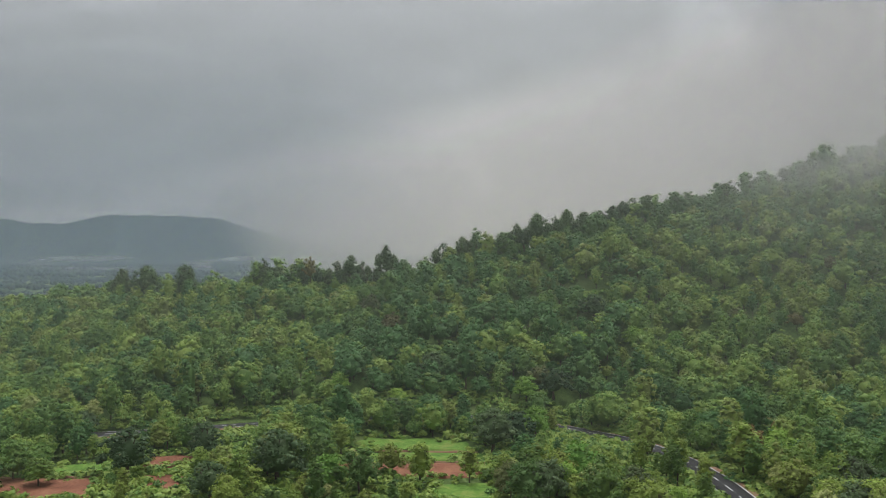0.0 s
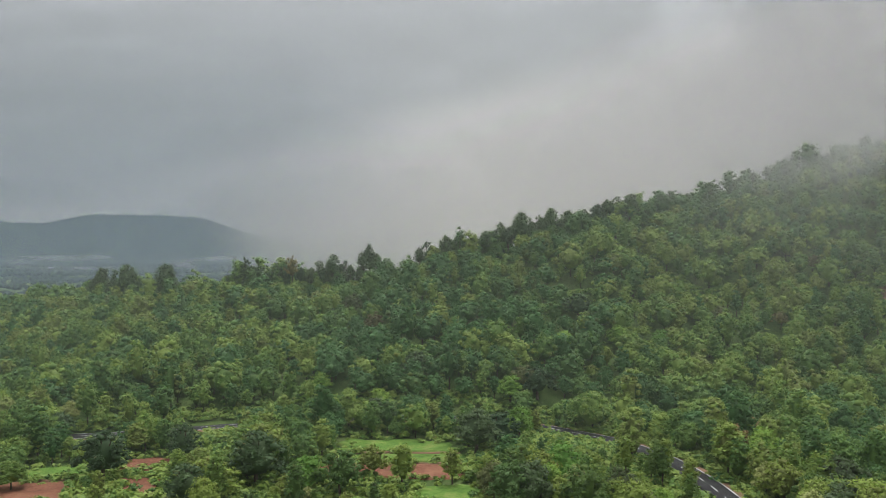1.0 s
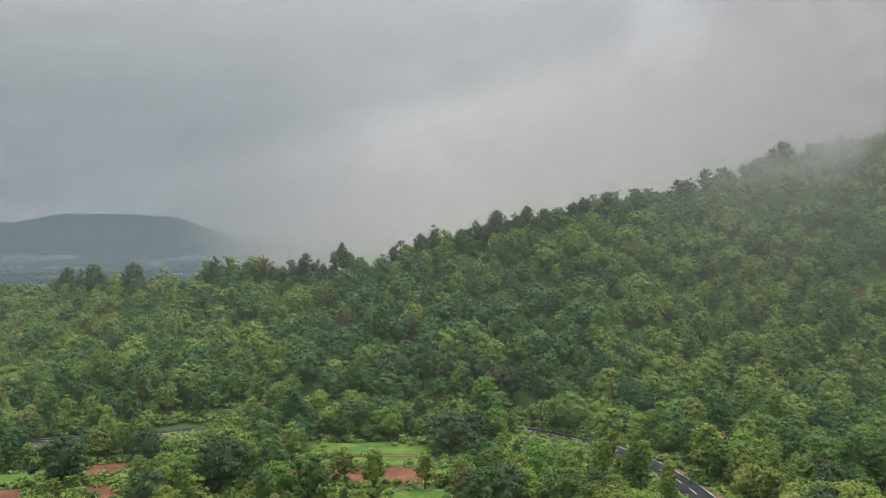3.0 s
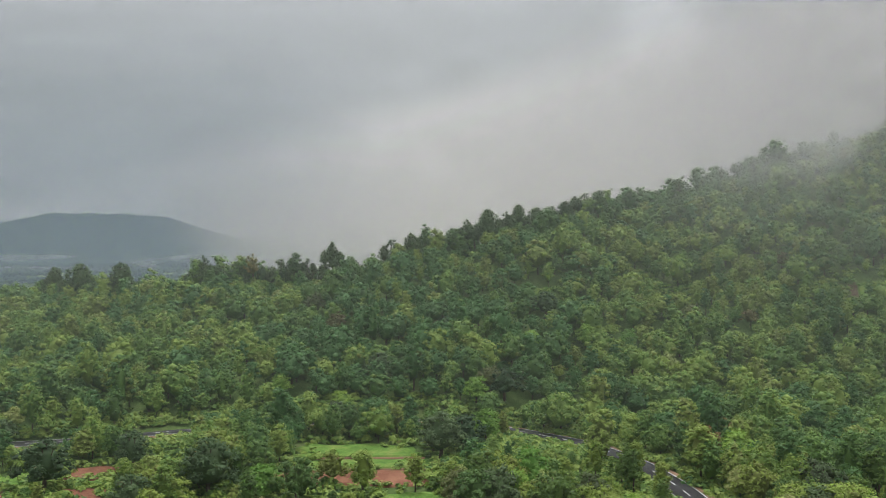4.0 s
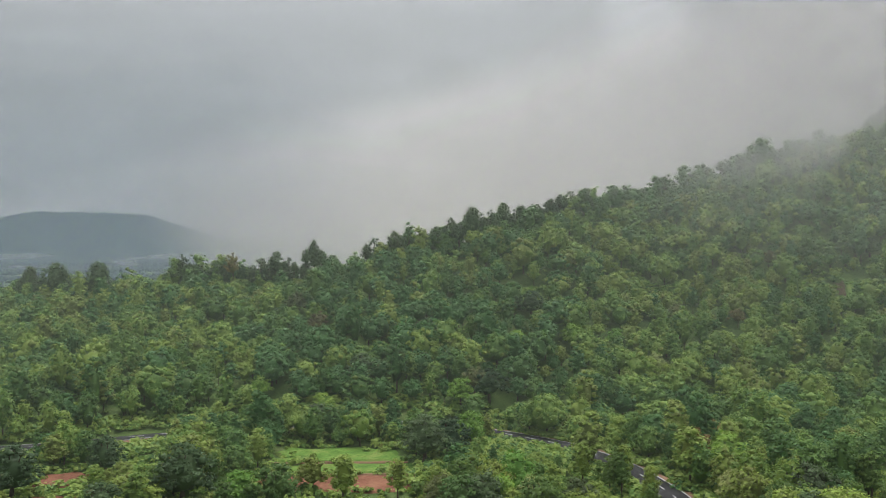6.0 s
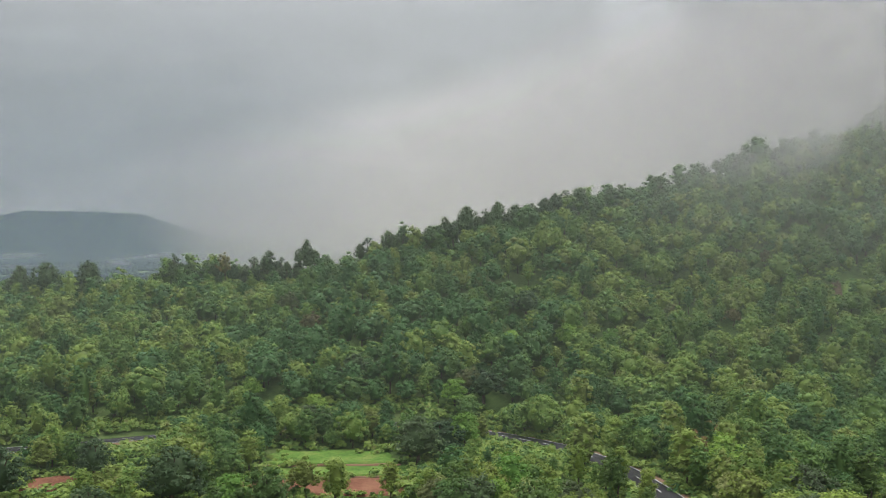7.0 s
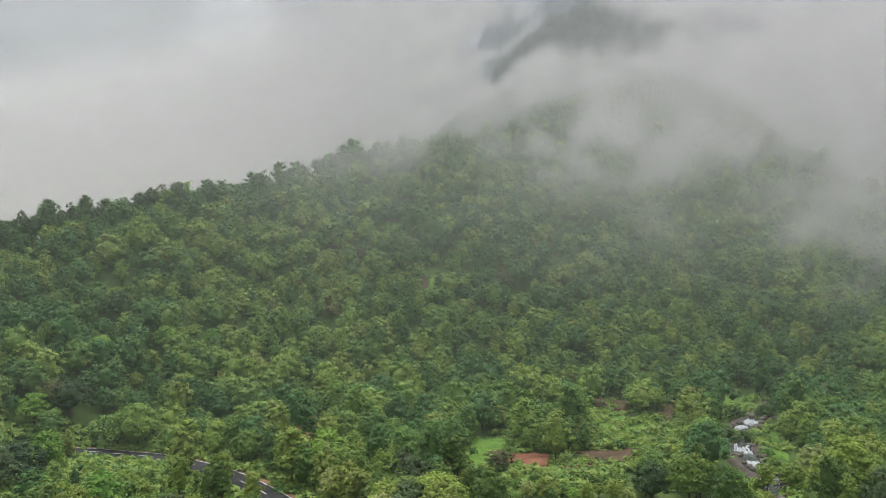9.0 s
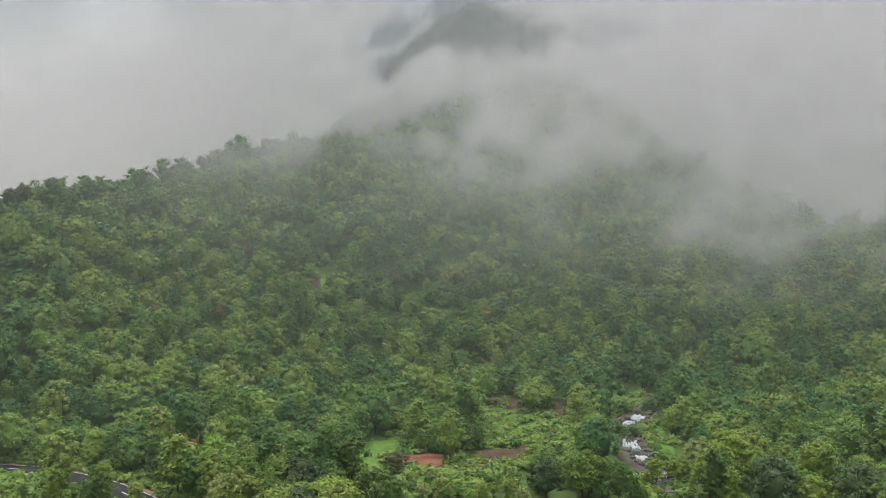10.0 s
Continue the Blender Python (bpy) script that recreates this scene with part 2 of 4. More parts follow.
def empty(name, x=0.0, y=0.0, z=0.0):
    ob = new(name)
    ob.empty_display_size = 0.5
    ob.matrix_basis = pose(x, y, z)
    return ob


def grid_mesh(name, pts, mat, density=None, smooth=True, closed=False):
    """A sheet from an array of rows of points."""
    n, m = pts.shape[:2]
    i, j = np.meshgrid(np.arange(n - 1), np.arange(m if closed else m - 1), indexing="ij")
    k = (j + 1) % m
    quads = np.stack([i * m + j, i * m + k, (i + 1) * m + k, (i + 1) * m + j], -1).reshape(-1, 4)
    me = big_mesh(name, pts.reshape(-1, 3), quads, np.zeros((0, 3), int), mat)
    if smooth:
        me.polygons.foreach_set("use_smooth", np.ones(len(quads), bool))
    if density is not None:
        me.attributes.new("vapour", "FLOAT", "POINT").data.foreach_set("value", np.ascontiguousarray(density, np.float32).ravel())
    return me


def sector(a0, a1, na, radii):
    """Bearings and distances of a fan of ground round the viewpoint."""
    a, r = np.meshgrid(np.radians(np.linspace(a0, a1, na)), np.asarray(radii, float))
    return a, r, r * np.sin(a), r * np.cos(a)


def step(a, b, x):
    u = np.clip((x - a) / (b - a), 0, 1)
    return u * u * (3 - 2 * u)


def fbm(u, v, seed):
    """Cloudy noise from 0 to 1 over two coordinates."""
    total, amp, norm = 0.0, 1.0, 0.0
    for o in range(5):
        uu, vv = u * 2 ** o + 17.3 * seed + 5.1 * o, v * 2 ** o + 9.7 * seed + 3.3 * o
        i, j = np.floor(uu), np.floor(vv)
        f, g = step(0, 1, uu - i), step(0, 1, vv - j)
        rnd = lambda p, q: np.modf(np.abs(np.sin(p * 127.1 + q * 311.7) * 43758.5453))[0]
        total = total + amp * ((rnd(i, j) * (1 - f) + rnd(i + 1, j) * f) * (1 - g) + (rnd(i, j + 1) * (1 - f) + rnd(i + 1, j + 1) * f) * g)
        norm += amp
        amp *= 0.52
    return total / norm


def gap_in_cloud(x, y, z):
    """Where the cloud tears open before the mountain, as seen from the end of the glide."""
    az, el = np.degrees(np.arctan2(x - 3.5, y - 26)), np.degrees(np.arctan2(z - EYE, np.hypot(x - 3.5, y - 26)))

    def tear(a0, e0, wide, tall, lean=0.0):
        return np.exp(-((az - a0) / wide) ** 2 - ((el - e0 - lean * (az - a0)) / tall) ** 2)
    g = (1.5 * tear(38.6, 14.3, 3.2, 2.2, -0.3) + 0.9 * tear(40.2, 12.1, 2.4, 1.2) + 0.62 * tear(45.0, 12.8, 5.0, 1.2)
         + 1.25 * tear(33.4, 12.9, 2.3, 1.0, 0.25) + 1.3 * tear(34.9, 11.9, 1.9, 0.6, 0.42) + 0.9 * tear(33.6, 10.9, 0.8, 0.9))
    # a bright shred of cloud lies across, from the lower left upwards
    bend = 0.9 * (fbm(az * 0.8 + 3, el * 0.8, 6) - 0.5) + 0.10 * (az - 34.3) ** 2
    g = g - 0.8 * np.exp(-((el - 11.55 - bend - 0.62 * (az - 33.0)) / 0.10) ** 2) * step(31.5, 33, az) * (1 - step(35.6, 37.2, az))
    rag = 0.8 * (fbm(az * 0.75 + 0.3 * el, el * 1.0, 3) - 0.5) + 0.9 * (fbm(az * 1.9 - 0.8 * el, el * 2.3 + 0.5 * az, 5) - 0.5)
    clear = 0.86 * step(0.02, 1.30, g + rag * np.minimum(1, g * 3))
    # the hilltop itself stays in cloud
    clear = clear * (1 - step(35.5, 37.5, az) * (1 - step(10.7, 13.0, el + 2.6 * (fbm(az * 0.9, el * 0.9, 9) - 0.5))))
    return 1 - (-np.log(clear.clip(0.01, 1)) / 4.6)


# ---- the ground, to the horizon ----
rings = np.concatenate([np.linspace(0, 180, 19), np.arange(184, 680, 4), np.geomspace(690, 4950, 40)])
a, r, gx, gy = sector(-180, 179, 360, rings)
ground = tagged(new("ground", grid_mesh("ground", np.stack([gx, gy, ground_z(gx, gy)], -1), GROUND, closed=True)),
                "green grassy forest floor of valley, hillside and plain", "ground", kind="structure")

# the flat-topped hill across the plain
MESA_A = [-60, -45, -28, -26.7, -26.2, -25.2, -23.4, -22.2, -21.2, -20.6, -17, -15.3, -14.0, -13.6, -13.2, -12.2, -10.2, -6.5, 4]
MESA_Z = [150, 130, 164, 163, 160, 146, 146, 160, 178, 181, 179, 174, 168, 158, 148, 128, 92, 40, 5]
a, r, mx, my = sector(-60, 4, 260, [2950, 3050, 3150, 3250, 3350, 3430, 3470, 3484, 3496, 3505, 3700, 4000, 4400])
prof = np.interp(r, [2950, 3250, 3430, 3484, 3496, 4000, 4400], [0, 0.22, 0.66, 0.88, 1, 1, 0.3])
mz = np.interp(np.degrees(a), MESA_A, MESA_Z) * prof + 2 * wave(mx, my, 35, 1.0) * prof - 1
tagged(new("backdrop_mesa", grid_mesh("mesa", np.stack([mx, my, mz], -1), FAR_WOOD)),
       "blue-hazed wooded flat-topped hill across the plain", "hill", kind="structure")

# the mountain that stands in the cloud behind the hill, and a spur before it
MT_A = [20, 26, 29, 31.5, 33.5, 36, 40, 46, 54, 64, 80]
MT_Z = [90, 330, 430, 480, 520, 560, 620, 640, 560, 420, 250]
a, r, mx, my = sector(20, 80, 240, np.linspace(1250, 2300, 60))
prof = np.interp(r, [1250, 1380, 1750, 1900, 2300], [0, 0.25, 1, 1, 0.7])
rib = np.abs(np.sin(np.degrees(a) * 0.83 + 0.006 * r + 0.8)) + 0.5 * np.abs(np.sin(np.degrees(a) * 2.1 - 0.011 * r))
mz = np.interp(np.degrees(a), MT_A, MT_Z) * prof * (0.80 + 0.13 * rib) + (12 * wave(mx, my, 40, 3.0) + 6 * wave(mx, my, 13, 1.0)) * prof
tagged(new("backdrop_mountain", grid_mesh("mountain", np.stack([mx, my, mz], -1), FAR_WOOD)),
       "dark wooded mountainside standing in low cloud", "mountain", kind="structure")
a, r, mx, my = sector(29, 46, 240, np.linspace(1010, 1110, 24))
crest = EYE + 1055 * np.tan(np.radians(np.interp(np.degrees(a), [29, 32.4, 33.1, 36.2, 39, 46], [4, 9.5, 11.2, 13.8, 15.0, 14.0])))
mz = crest * np.interp(r, [1010, 1050, 1062, 1110], [0.45, 0.97, 1, 0.5]) + 5 * wave(mx, my, 12, 4.0) + 2.5 * wave(mx, my, 5, 2.0)
tagged(new("backdrop_spur", grid_mesh("spur", np.stack([mx, my, mz], -1), FAR_WOOD)),
       "dark wooded spur of the mountain showing through cloud", "mountain", kind="structure")

# a wooded shoulder that climbs behind the hilltop towards the mountain
a, r, mx, my = sector(27, 52, 300, np.linspace(708, 742, 18))
crest = EYE + 700 * np.tan(np.radians(np.interp(np.degrees(a), [26, 29.1, 30.2, 32.8, 35.2, 38, 43, 51], [3, 7.2, 8.2, 9.5, 10.8, 11.6, 10.5, 5])))
mz = crest * np.interp(r, [708, 722, 728, 742], [0.7, 0.985, 1, 0.75]) + 1.6 * wave(mx, my, 4.0, 4.0) + 1.1 * wave(mx, my, 1.7, 2.0)
tagged(new("backdrop_shoulder", grid_mesh("shoulder", np.stack([mx, my, mz], -1), FAR_WOOD)),
       "hazy wooded shoulder climbing behind the hilltop", "hill", kind="structure")

# ---- mist ----
mist = empty("hill_mist")
# finer where the cloud is torn
MIST_AZ = np.concatenate([np.linspace(0, 29, 38), np.linspace(29.4, 47, 50), np.linspace(47.8, 84, 38)])
MIST_EL = np.concatenate([np.linspace(-6, 8.6, 23), np.linspace(9, 15.6, 19), np.linspace(16.4, 21.5, 4)])
for n, dist in enumerate((345, 368, 391, 414, 437, 460, 484, 508, 533, 559, 586, 614, 643, 673, 704)):
    az, el = np.meshgrid(MIST_AZ, MIST_EL)
    a = np.radians(az)
    h = EYE + dist * np.tan(np.radians(el))
    x, y = dist * np.sin(a), dist * np.cos(a)
    over = h - ground_z(x, y)
    wisp = step(0.34, 0.64, fbm(az * 0.25 - 0.16 * el + 0.03 * n, el * 0.36 + 0.08 * az, 1))
    # thick to the right and above, with a trail along the crest
    d = step(25, 40, az + 1.1 * (el - 4)) * step(-3.0, 5.0, el + 0.30 * (az - 38).clip(0, 14))
    d = d * (0.34 + 0.22 * step(2, 7, el) + (0.42 - 0.10 * step(2, 7, el)) * wisp)
    plume = step(0.38, 0.58, fbm(az * 0.62 + 0.36 * el + 0.02 * n, el * 0.78 - 0.26 * az, 8))
    d = d * (0.40 + 0.80 * plume)
    d = np.maximum(d, step(30, 42, az + 0.4 * el) * step(7, 11.5, el) * (0.62 + 0.38 * plume))
    # the shoulder of the hill sinks into cloud
    d = np.maximum(d, 1.0 * step(43, 54, az) * step(-1.8, 3.2, el) * (0.46 + 0.54 * plume))
    if dist > 480:
        d = np.maximum(d, (0.50 + 0.45 * step(35.5, 39, az)) * step(27.5, 32, az) * step(5.8, 7.8, el))
    trail = (0.34 + 0.34 * step(20, 25, az)) * step(10, 22, az) * step(0.5, 4.5, el - 0.18 * (az - 18)) * (1 - step(5, 9, el - 0.2 * (az - 18))) * (0.15 + wisp)
    thin = (0.29 + 0.17 * step(26, 46, az)) * step(-7, 2, el) * step(6, 28, az) * (0.6 + 0.4 * wisp)
    d = np.maximum(np.maximum(d, trail), thin) * step(6 - 10 * step(44, 54, az), 34 - 24 * step(44, 54, az), over) * (1 - 0.6 * step(12, 17, el)) * step(0.5, 6, az) * (1 - step(19, 21.4, el))
    d = d * (1 - 0.94 * gap_in_cloud(x, y, h))
    part("mist_layer", grid_mesh("mist_layer", np.stack([x, y, h], -1), HILL_MIST, d), mist)
tagged(mist, "pale grey mist drifting over the wooded hilltop", "mist", kind="stuff")

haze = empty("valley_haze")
# upright sheets whose colour carries the aerial blue of the distance
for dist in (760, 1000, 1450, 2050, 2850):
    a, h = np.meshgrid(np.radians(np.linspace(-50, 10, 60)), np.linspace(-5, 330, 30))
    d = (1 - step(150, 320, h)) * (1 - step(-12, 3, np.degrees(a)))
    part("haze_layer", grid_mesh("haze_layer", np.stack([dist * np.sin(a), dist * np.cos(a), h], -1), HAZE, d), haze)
# streaks of ground mist at the foot of the flat-topped hill
for dist, base, seed in ((1400, 36, 4), (1100, 30, 7)):
    a, h = np.meshgrid(np.radians(np.linspace(-30, -9, 140)), np.linspace(base - 7, base + 14, 18))
    streak = step(0.45, 0.62, fbm(np.degrees(a) * 0.33 + seed, h * 0.11, seed)) * step(base - 7, base + 1, h) * (1 - step(base + 4, base + 14, h))
    streak = streak * step(-30, -27, np.degrees(a)) * (1 - step(-13, -10, np.degrees(a)))
    part("haze_layer", grid_mesh("haze_layer", np.stack([dist * np.sin(a), dist * np.cos(a), h], -1), HILL_MIST, 1.5 * streak), haze)
tagged(haze, "thin blue-grey haze over the far plain, with added sheets lifting the wood's darks", "haze", kind="stuff")

# the same blue-coloured sheets before the mountain
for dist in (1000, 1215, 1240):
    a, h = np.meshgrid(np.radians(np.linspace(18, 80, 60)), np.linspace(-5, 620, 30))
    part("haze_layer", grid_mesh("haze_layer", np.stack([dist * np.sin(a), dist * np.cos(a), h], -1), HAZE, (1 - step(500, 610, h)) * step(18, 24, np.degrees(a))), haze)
# veil sheets added from the near wood up the slope to lift dark tones
for dist in (130, 215, 250, 280, 308, 322, 336, 350, 375, 395, 420, 445):
    a, h = np.meshgrid(np.radians(np.linspace(-60, 95, 60)), np.linspace(-5, 260, 30))
    part("rain_layer", grid_mesh("rain_layer", np.stack([dist * np.sin(a), dist * np.cos(a), h], -1), VEIL, (1 - step(120, 250, h)) * (1 if dist < 310 else 0.55 + 0.45 * step(-4, 32, np.degrees(a)))), haze)

cloud = empty("low_cloud")
CLOUD_AZ = np.concatenate([np.linspace(-18, 28, 36), np.linspace(28.4, 48, 54), np.linspace(48.8, 84, 26)])
CLOUD_EL = np.concatenate([np.linspace(-2, 8.6, 13), np.linspace(9, 16, 20), np.linspace(16.7, 27, 11)])
for n, dist in enumerate((745, 768, 791, 815, 840, 866, 893, 921, 950, 980, 1140, 1180)):
    a, e = np.meshgrid(np.radians(CLOUD_AZ), np.radians(CLOUD_EL))
    az, el = np.degrees(a), np.degrees(e)
    d = step(-14.5, -8.5 + 0.6 * n, az + 0.5 * el) * (1 - 0.95 * step(1.5 + 0.2 * n, 8 + 0.4 * n, el - 0.30 * az.clip(-8, 50) - 30 * step(22, 31, az)))
    hole = gap_in_cloud(dist * np.sin(a), dist * np.cos(a), EYE + dist * np.tan(e))
    d = d * (1 - (0.92 if dist < 1000 else 0.6) * hole) * (1 - step(25.5, 26.8, el))
    part("cloud_layer", grid_mesh("cloud_layer", np.stack([dist * np.sin(a), dist * np.cos(a), EYE + dist * np.tan(e)], -1), CLOUD, d), cloud)
tagged(cloud, "low grey rain cloud lying behind the ridge", "cloud", kind="stuff")

# ---- the road ----
ROAD = [(64, 150), (63.2, 172), (62.6, 186), (62.0, 197), (60.2, 210), (57.6, 222), (51, 240), (43.5, 250.5), (34.5, 260), (22, 266.5), (6, 269), (-14, 268), (-36, 264), (-60, 259), (-84, 251), (-110, 244), (-150, 236), (-210, 230)]


def smooth_line(points, gap):
    """A rounded line through the points, as points gap metres apart, with its sideways directions."""
    p = np.array(points, float)
    q = np.vstack([2 * p[0] - p[1], p, 2 * p[-1] - p[-2]])
    out = []
    for i in range(1, len(q) - 2):
        t = np.linspace(0, 1, 30, endpoint=False)[:, None]
        out.append(0.5 * (2 * q[i] + (q[i + 1] - q[i - 1]) * t + (2 * q[i - 1] - 5 * q[i] + 4 * q[i + 1] - q[i + 2]) * t ** 2
                          + (3 * q[i] - q[i - 1] - 3 * q[i + 1] + q[i + 2]) * t ** 3))
    c = np.vstack(out + [p[-1:]])
    s = np.concatenate([[0], np.cumsum(np.hypot(*np.diff(c, axis=0).T))])
    k = np.arange(0, s[-1], gap)
    c = np.stack([np.interp(k, s, c[:, 0]), np.interp(k, s, c[:, 1])], 1)
    d = np.gradient(c, axis=0)
    d /= np.hypot(*d.T)[:, None]
    return c, np.stack([d[:, 1], -d[:, 0]], 1)


road_c, road_n = smooth_line(ROAD, 2.0)
road_z = ground_z(*road_c.T)
for _ in range(12):
    road_z[1:-1] = (road_z[:-2] + road_z[1:-1] + road_z[2:]) / 3
road_z += 0.6


def strip(name, offs, lifts, mat, lo=0, hi=None):
    """A band along the road: sideways offsets with heights above its middle."""
    c, n, z = road_c[lo:hi], road_n[lo:hi], road_z[lo:hi]
    pts = np.stack([np.concatenate([c + n * o, (z + l)[:, None]], 1) for o, l in zip(offs, lifts)], 1)
    return grid_mesh(name, pts, mat, smooth=False)


road = tagged(new("road", strip("road", (-3.6, -3.4, 0, 3.4, 3.6), (-0.4, 0, 0.06, 0, -0.4), ASPHALT)),
              "curving dark wet asphalt road with white markings", "road", kind="structure")
verge = tagged(new("pavement_verge", strip("verge", (-8, -5, -3.3, 3.3, 5, 8), (-2.2, -0.15, -0.05, -0.05, -0.15, -2.2), VERGE)),
               "reddish gravel verge along the road", "verge", kind="structure")
for side in (-3.1, 3.1):
    part("edge_line", strip("edge_line", (side - 0.1, side + 0.1), (0.03, 0.03), PAINT), road)
for i in range(4, len(road_c) - 3, 4):
    part("lane_dash", strip("lane_dash", (-0.1, 0.1), (0.09, 0.09), PAINT, i, i + 3), road)


# ---- trees ----
def ico():
    """A coarse ball: twenty faces."""
    g = (1 + 5 ** 0.5) / 2
    v = np.array([(-1, g, 0), (1, g, 0), (-1, -g, 0), (1, -g, 0), (0, -1, g), (0, 1, g), (0, -1, -g), (0, 1, -g), (g, 0, -1), (g, 0, 1), (-g, 0, -1), (-g, 0, 1)], float)
    f = np.array([(0, 11, 5), (0, 5, 1), (0, 1, 7), (0, 7, 10), (0, 10, 11), (1, 5, 9), (5, 11, 4), (11, 10, 2), (10, 7, 6), (7, 1, 8),
                  (3, 9, 4), (3, 4, 2), (3, 2, 6), (3, 6, 8), (3, 8, 9), (4, 9, 5), (2, 4, 11), (6, 2, 10), (8, 6, 7), (9, 8, 1)])
    return v / np.linalg.norm(v[0]), f


ICO_V, ICO_F = ico()
OCT_V = np.array([(1, 0, 0), (-1, 0, 0), (0, 1, 0), (0, -1, 0), (0, 0, 1), (0, 0, -1)], float)
OCT_F = np.array([(0, 2, 4), (2, 1, 4), (1, 3, 4), (3, 0, 4), (2, 0, 5), (1, 2, 5), (3, 1, 5), (0, 3, 5)])


def unit(v):
    return v / np.linalg.norm(v, axis=-1, keepdims=True)


def spun(rng, n):
    """n random turns, as matrices."""
    q = unit(rng.normal(size=(n, 4)))
    w, x, y, z = q.T
    return np.stack([1 - 2 * (y * y + z * z), 2 * (x * y - z * w), 2 * (x * z + y * w), 2 * (x * y + z * w), 1 - 2 * (x * x + z * z), 2 * (y * z - x * w),
                     2 * (x * z - y * w), 2 * (y * z + x * w), 1 - 2 * (x * x + y * y)], -1).reshape(n, 3, 3)


def crown(rng, lobes, leaves, size, shape, open_=0.0, round_=1.42):
    """Leaf sprays on rounded boughs set round a dome. shape: (radius, lowest, highest, bough radius). open_: share of boughs left bare; round_: how far the dome reaches down.
    Returns verts, quads, tris, boughs."""
    rad, low, high, br = shape
    mid = low + (high - low) * 0.36
    k = np.arange(lobes)
    turn = k * 2.39996 + rng.uniform(0, 6.3) + rng.normal(0, 0.25, lobes)
    u = 1 - round_ * (k + 0.5) / lobes
    lean = 1 + 0.16 * np.sin(turn * 2 + rng.uniform(0, 6)) + 0.12 * np.sin(turn * 3 + rng.uniform(0, 6))
    out = 0.86 * rad * np.sqrt(1 - u ** 2) * lean * rng.uniform(0.70, 1.08, lobes)
    hgt = mid + np.where(u > 0, high - mid, mid - low) * u * rng.uniform(0.82, 1.08, lobes)
    c = np.stack([out * np.cos(turn), out * np.sin(turn), hgt], 1)
    if open_:
        c = c[rng.random(lobes) >= open_]
    lobes = len(c)
    lr = br * rng.uniform(0.62, 1.30, lobes)
    squash = np.array([1, 1, 0.74])
    heart = np.array([0, 0, mid - 0.3])
    pos, nor = [], []
    for i in range(lobes):
        d = unit(rng.normal(size=(leaves * 3, 3)))
        away = unit(c[i] - heart)
        d = d[(d[:, 2] > -0.35 + 0.4 * rng.random(len(d))) & (d @ away > -0.35)]
        p = c[i] + d * squash * (lr[i] * rng.uniform(0.74, 1.34, (len(d), 1)))
        gap = np.linalg.norm((p[:, None] - c[None]) / squash, axis=2) / lr
        gap[:, i] = 9
        keep = gap.min(1) > 0.80
        pos.append(p[keep][:leaves])
        nor.append(unit(d[keep][:leaves] + 0.45 * away))
    pos, nor = np.vstack(pos), np.vstack(nor)
    n = unit(nor * 0.74 + np.array([0, 0, 0.42]) + rng.normal(0, 0.33, nor.shape))
    t1 = unit(np.cross(n, rng.normal(size=n.shape)))
    t2 = np.cross(n, t1)
    s = size * rng.uniform(0.55, 1.4, (len(n), 1))
    leaf = np.stack([pos - t1 * s * 0.85 - t2 * s * 0.24, pos + t1 * s * 0.80 - t2 * s * 0.30 - n * s * 0.1, pos + t1 * s * rng.uniform(-0.5, 0.5, s.shape) + t2 * s * 0.62 - n * s * 0.06], 1)
    nl = len(leaf)
    cv, cf = OCT_V, OCT_F
    ball = np.einsum("nij,vj->nvi", spun(rng, lobes), cv) * rng.uniform(0.82, 1.16, (lobes, len(cv), 1))
    core = c[:, None] + ball * squash * (lr * 0.74)[:, None, None]
    inner = ICO_V * rng.uniform(0.85, 1.1, (12, 1)) * np.array([0.62 * rad, 0.62 * rad, 0.45 * (high - low)]) + (0, 0, (low + high) / 2 - 0.3)
    verts = np.vstack([leaf.reshape(-1, 3), core.reshape(-1, 3), inner])
    tris = [np.arange(nl * 3).reshape(-1, 3), (nl * 3 + np.arange(lobes)[:, None, None] * len(cv) + cf[None]).reshape(-1, 3)]
    if not open_ and lobes > 4:
        tris.append(nl * 3 + lobes * len(cv) + ICO_F)
    return verts, np.zeros((0, 4), int), np.vstack(tris), c


def tube(points, radii, sides):
    """A tapering limb through the points."""
    p = np.array(points, float)
    d = unit(np.gradient(p, axis=0))
    side = unit(np.cross(d, np.array([0.31, 0.95, 0.05])))
    other = np.cross(d, side)
    w = np.arange(sides) / sides * 2 * np.pi
    ring = p[:, None] + (side[:, None] * np.cos(w)[None, :, None] + other[:, None] * np.sin(w)[None, :, None]) * np.array(radii)[:, None, None]
    i, j = np.meshgrid(np.arange(len(p) - 1), np.arange(sides), indexing="ij")
    k = (j + 1) % sides
    return ring.reshape(-1, 3), np.stack([i * sides + j, i * sides + k, (i + 1) * sides + k, (i + 1) * sides + j], -1).reshape(-1, 4)


def stem(rng, c, thick):
    """Trunk and main limbs, up to the boughs at c."""
    top = c[:, 2].max() - 0.6
    lean = rng.normal(0, 0.25, (4, 2)).cumsum(0)
    h = np.linspace(-0.6, top, 4)
    line = np.column_stack([lean - lean[0], h])
    vs, qs, n = [], [], 0
    for pts, rad in [(line, thick * np.array([1.25, 0.85, 0.6, 0.2]))] + [
            (np.array([line[1] + (line[2] - line[1]) * f, (line[1] + b) / 2 + (0, 0, 0.4), b]), thick * np.array([0.55, 0.4, 0.15]))
            for b, f in zip(c[: min(6, len(c))], np.linspace(0.1, 0.9, 6))]:
        v, q = tube(pts, rad, 6)
        vs.append(v), qs.append(q + n)
        n += len(v)
    return np.vstack(vs), np.vstack(qs)


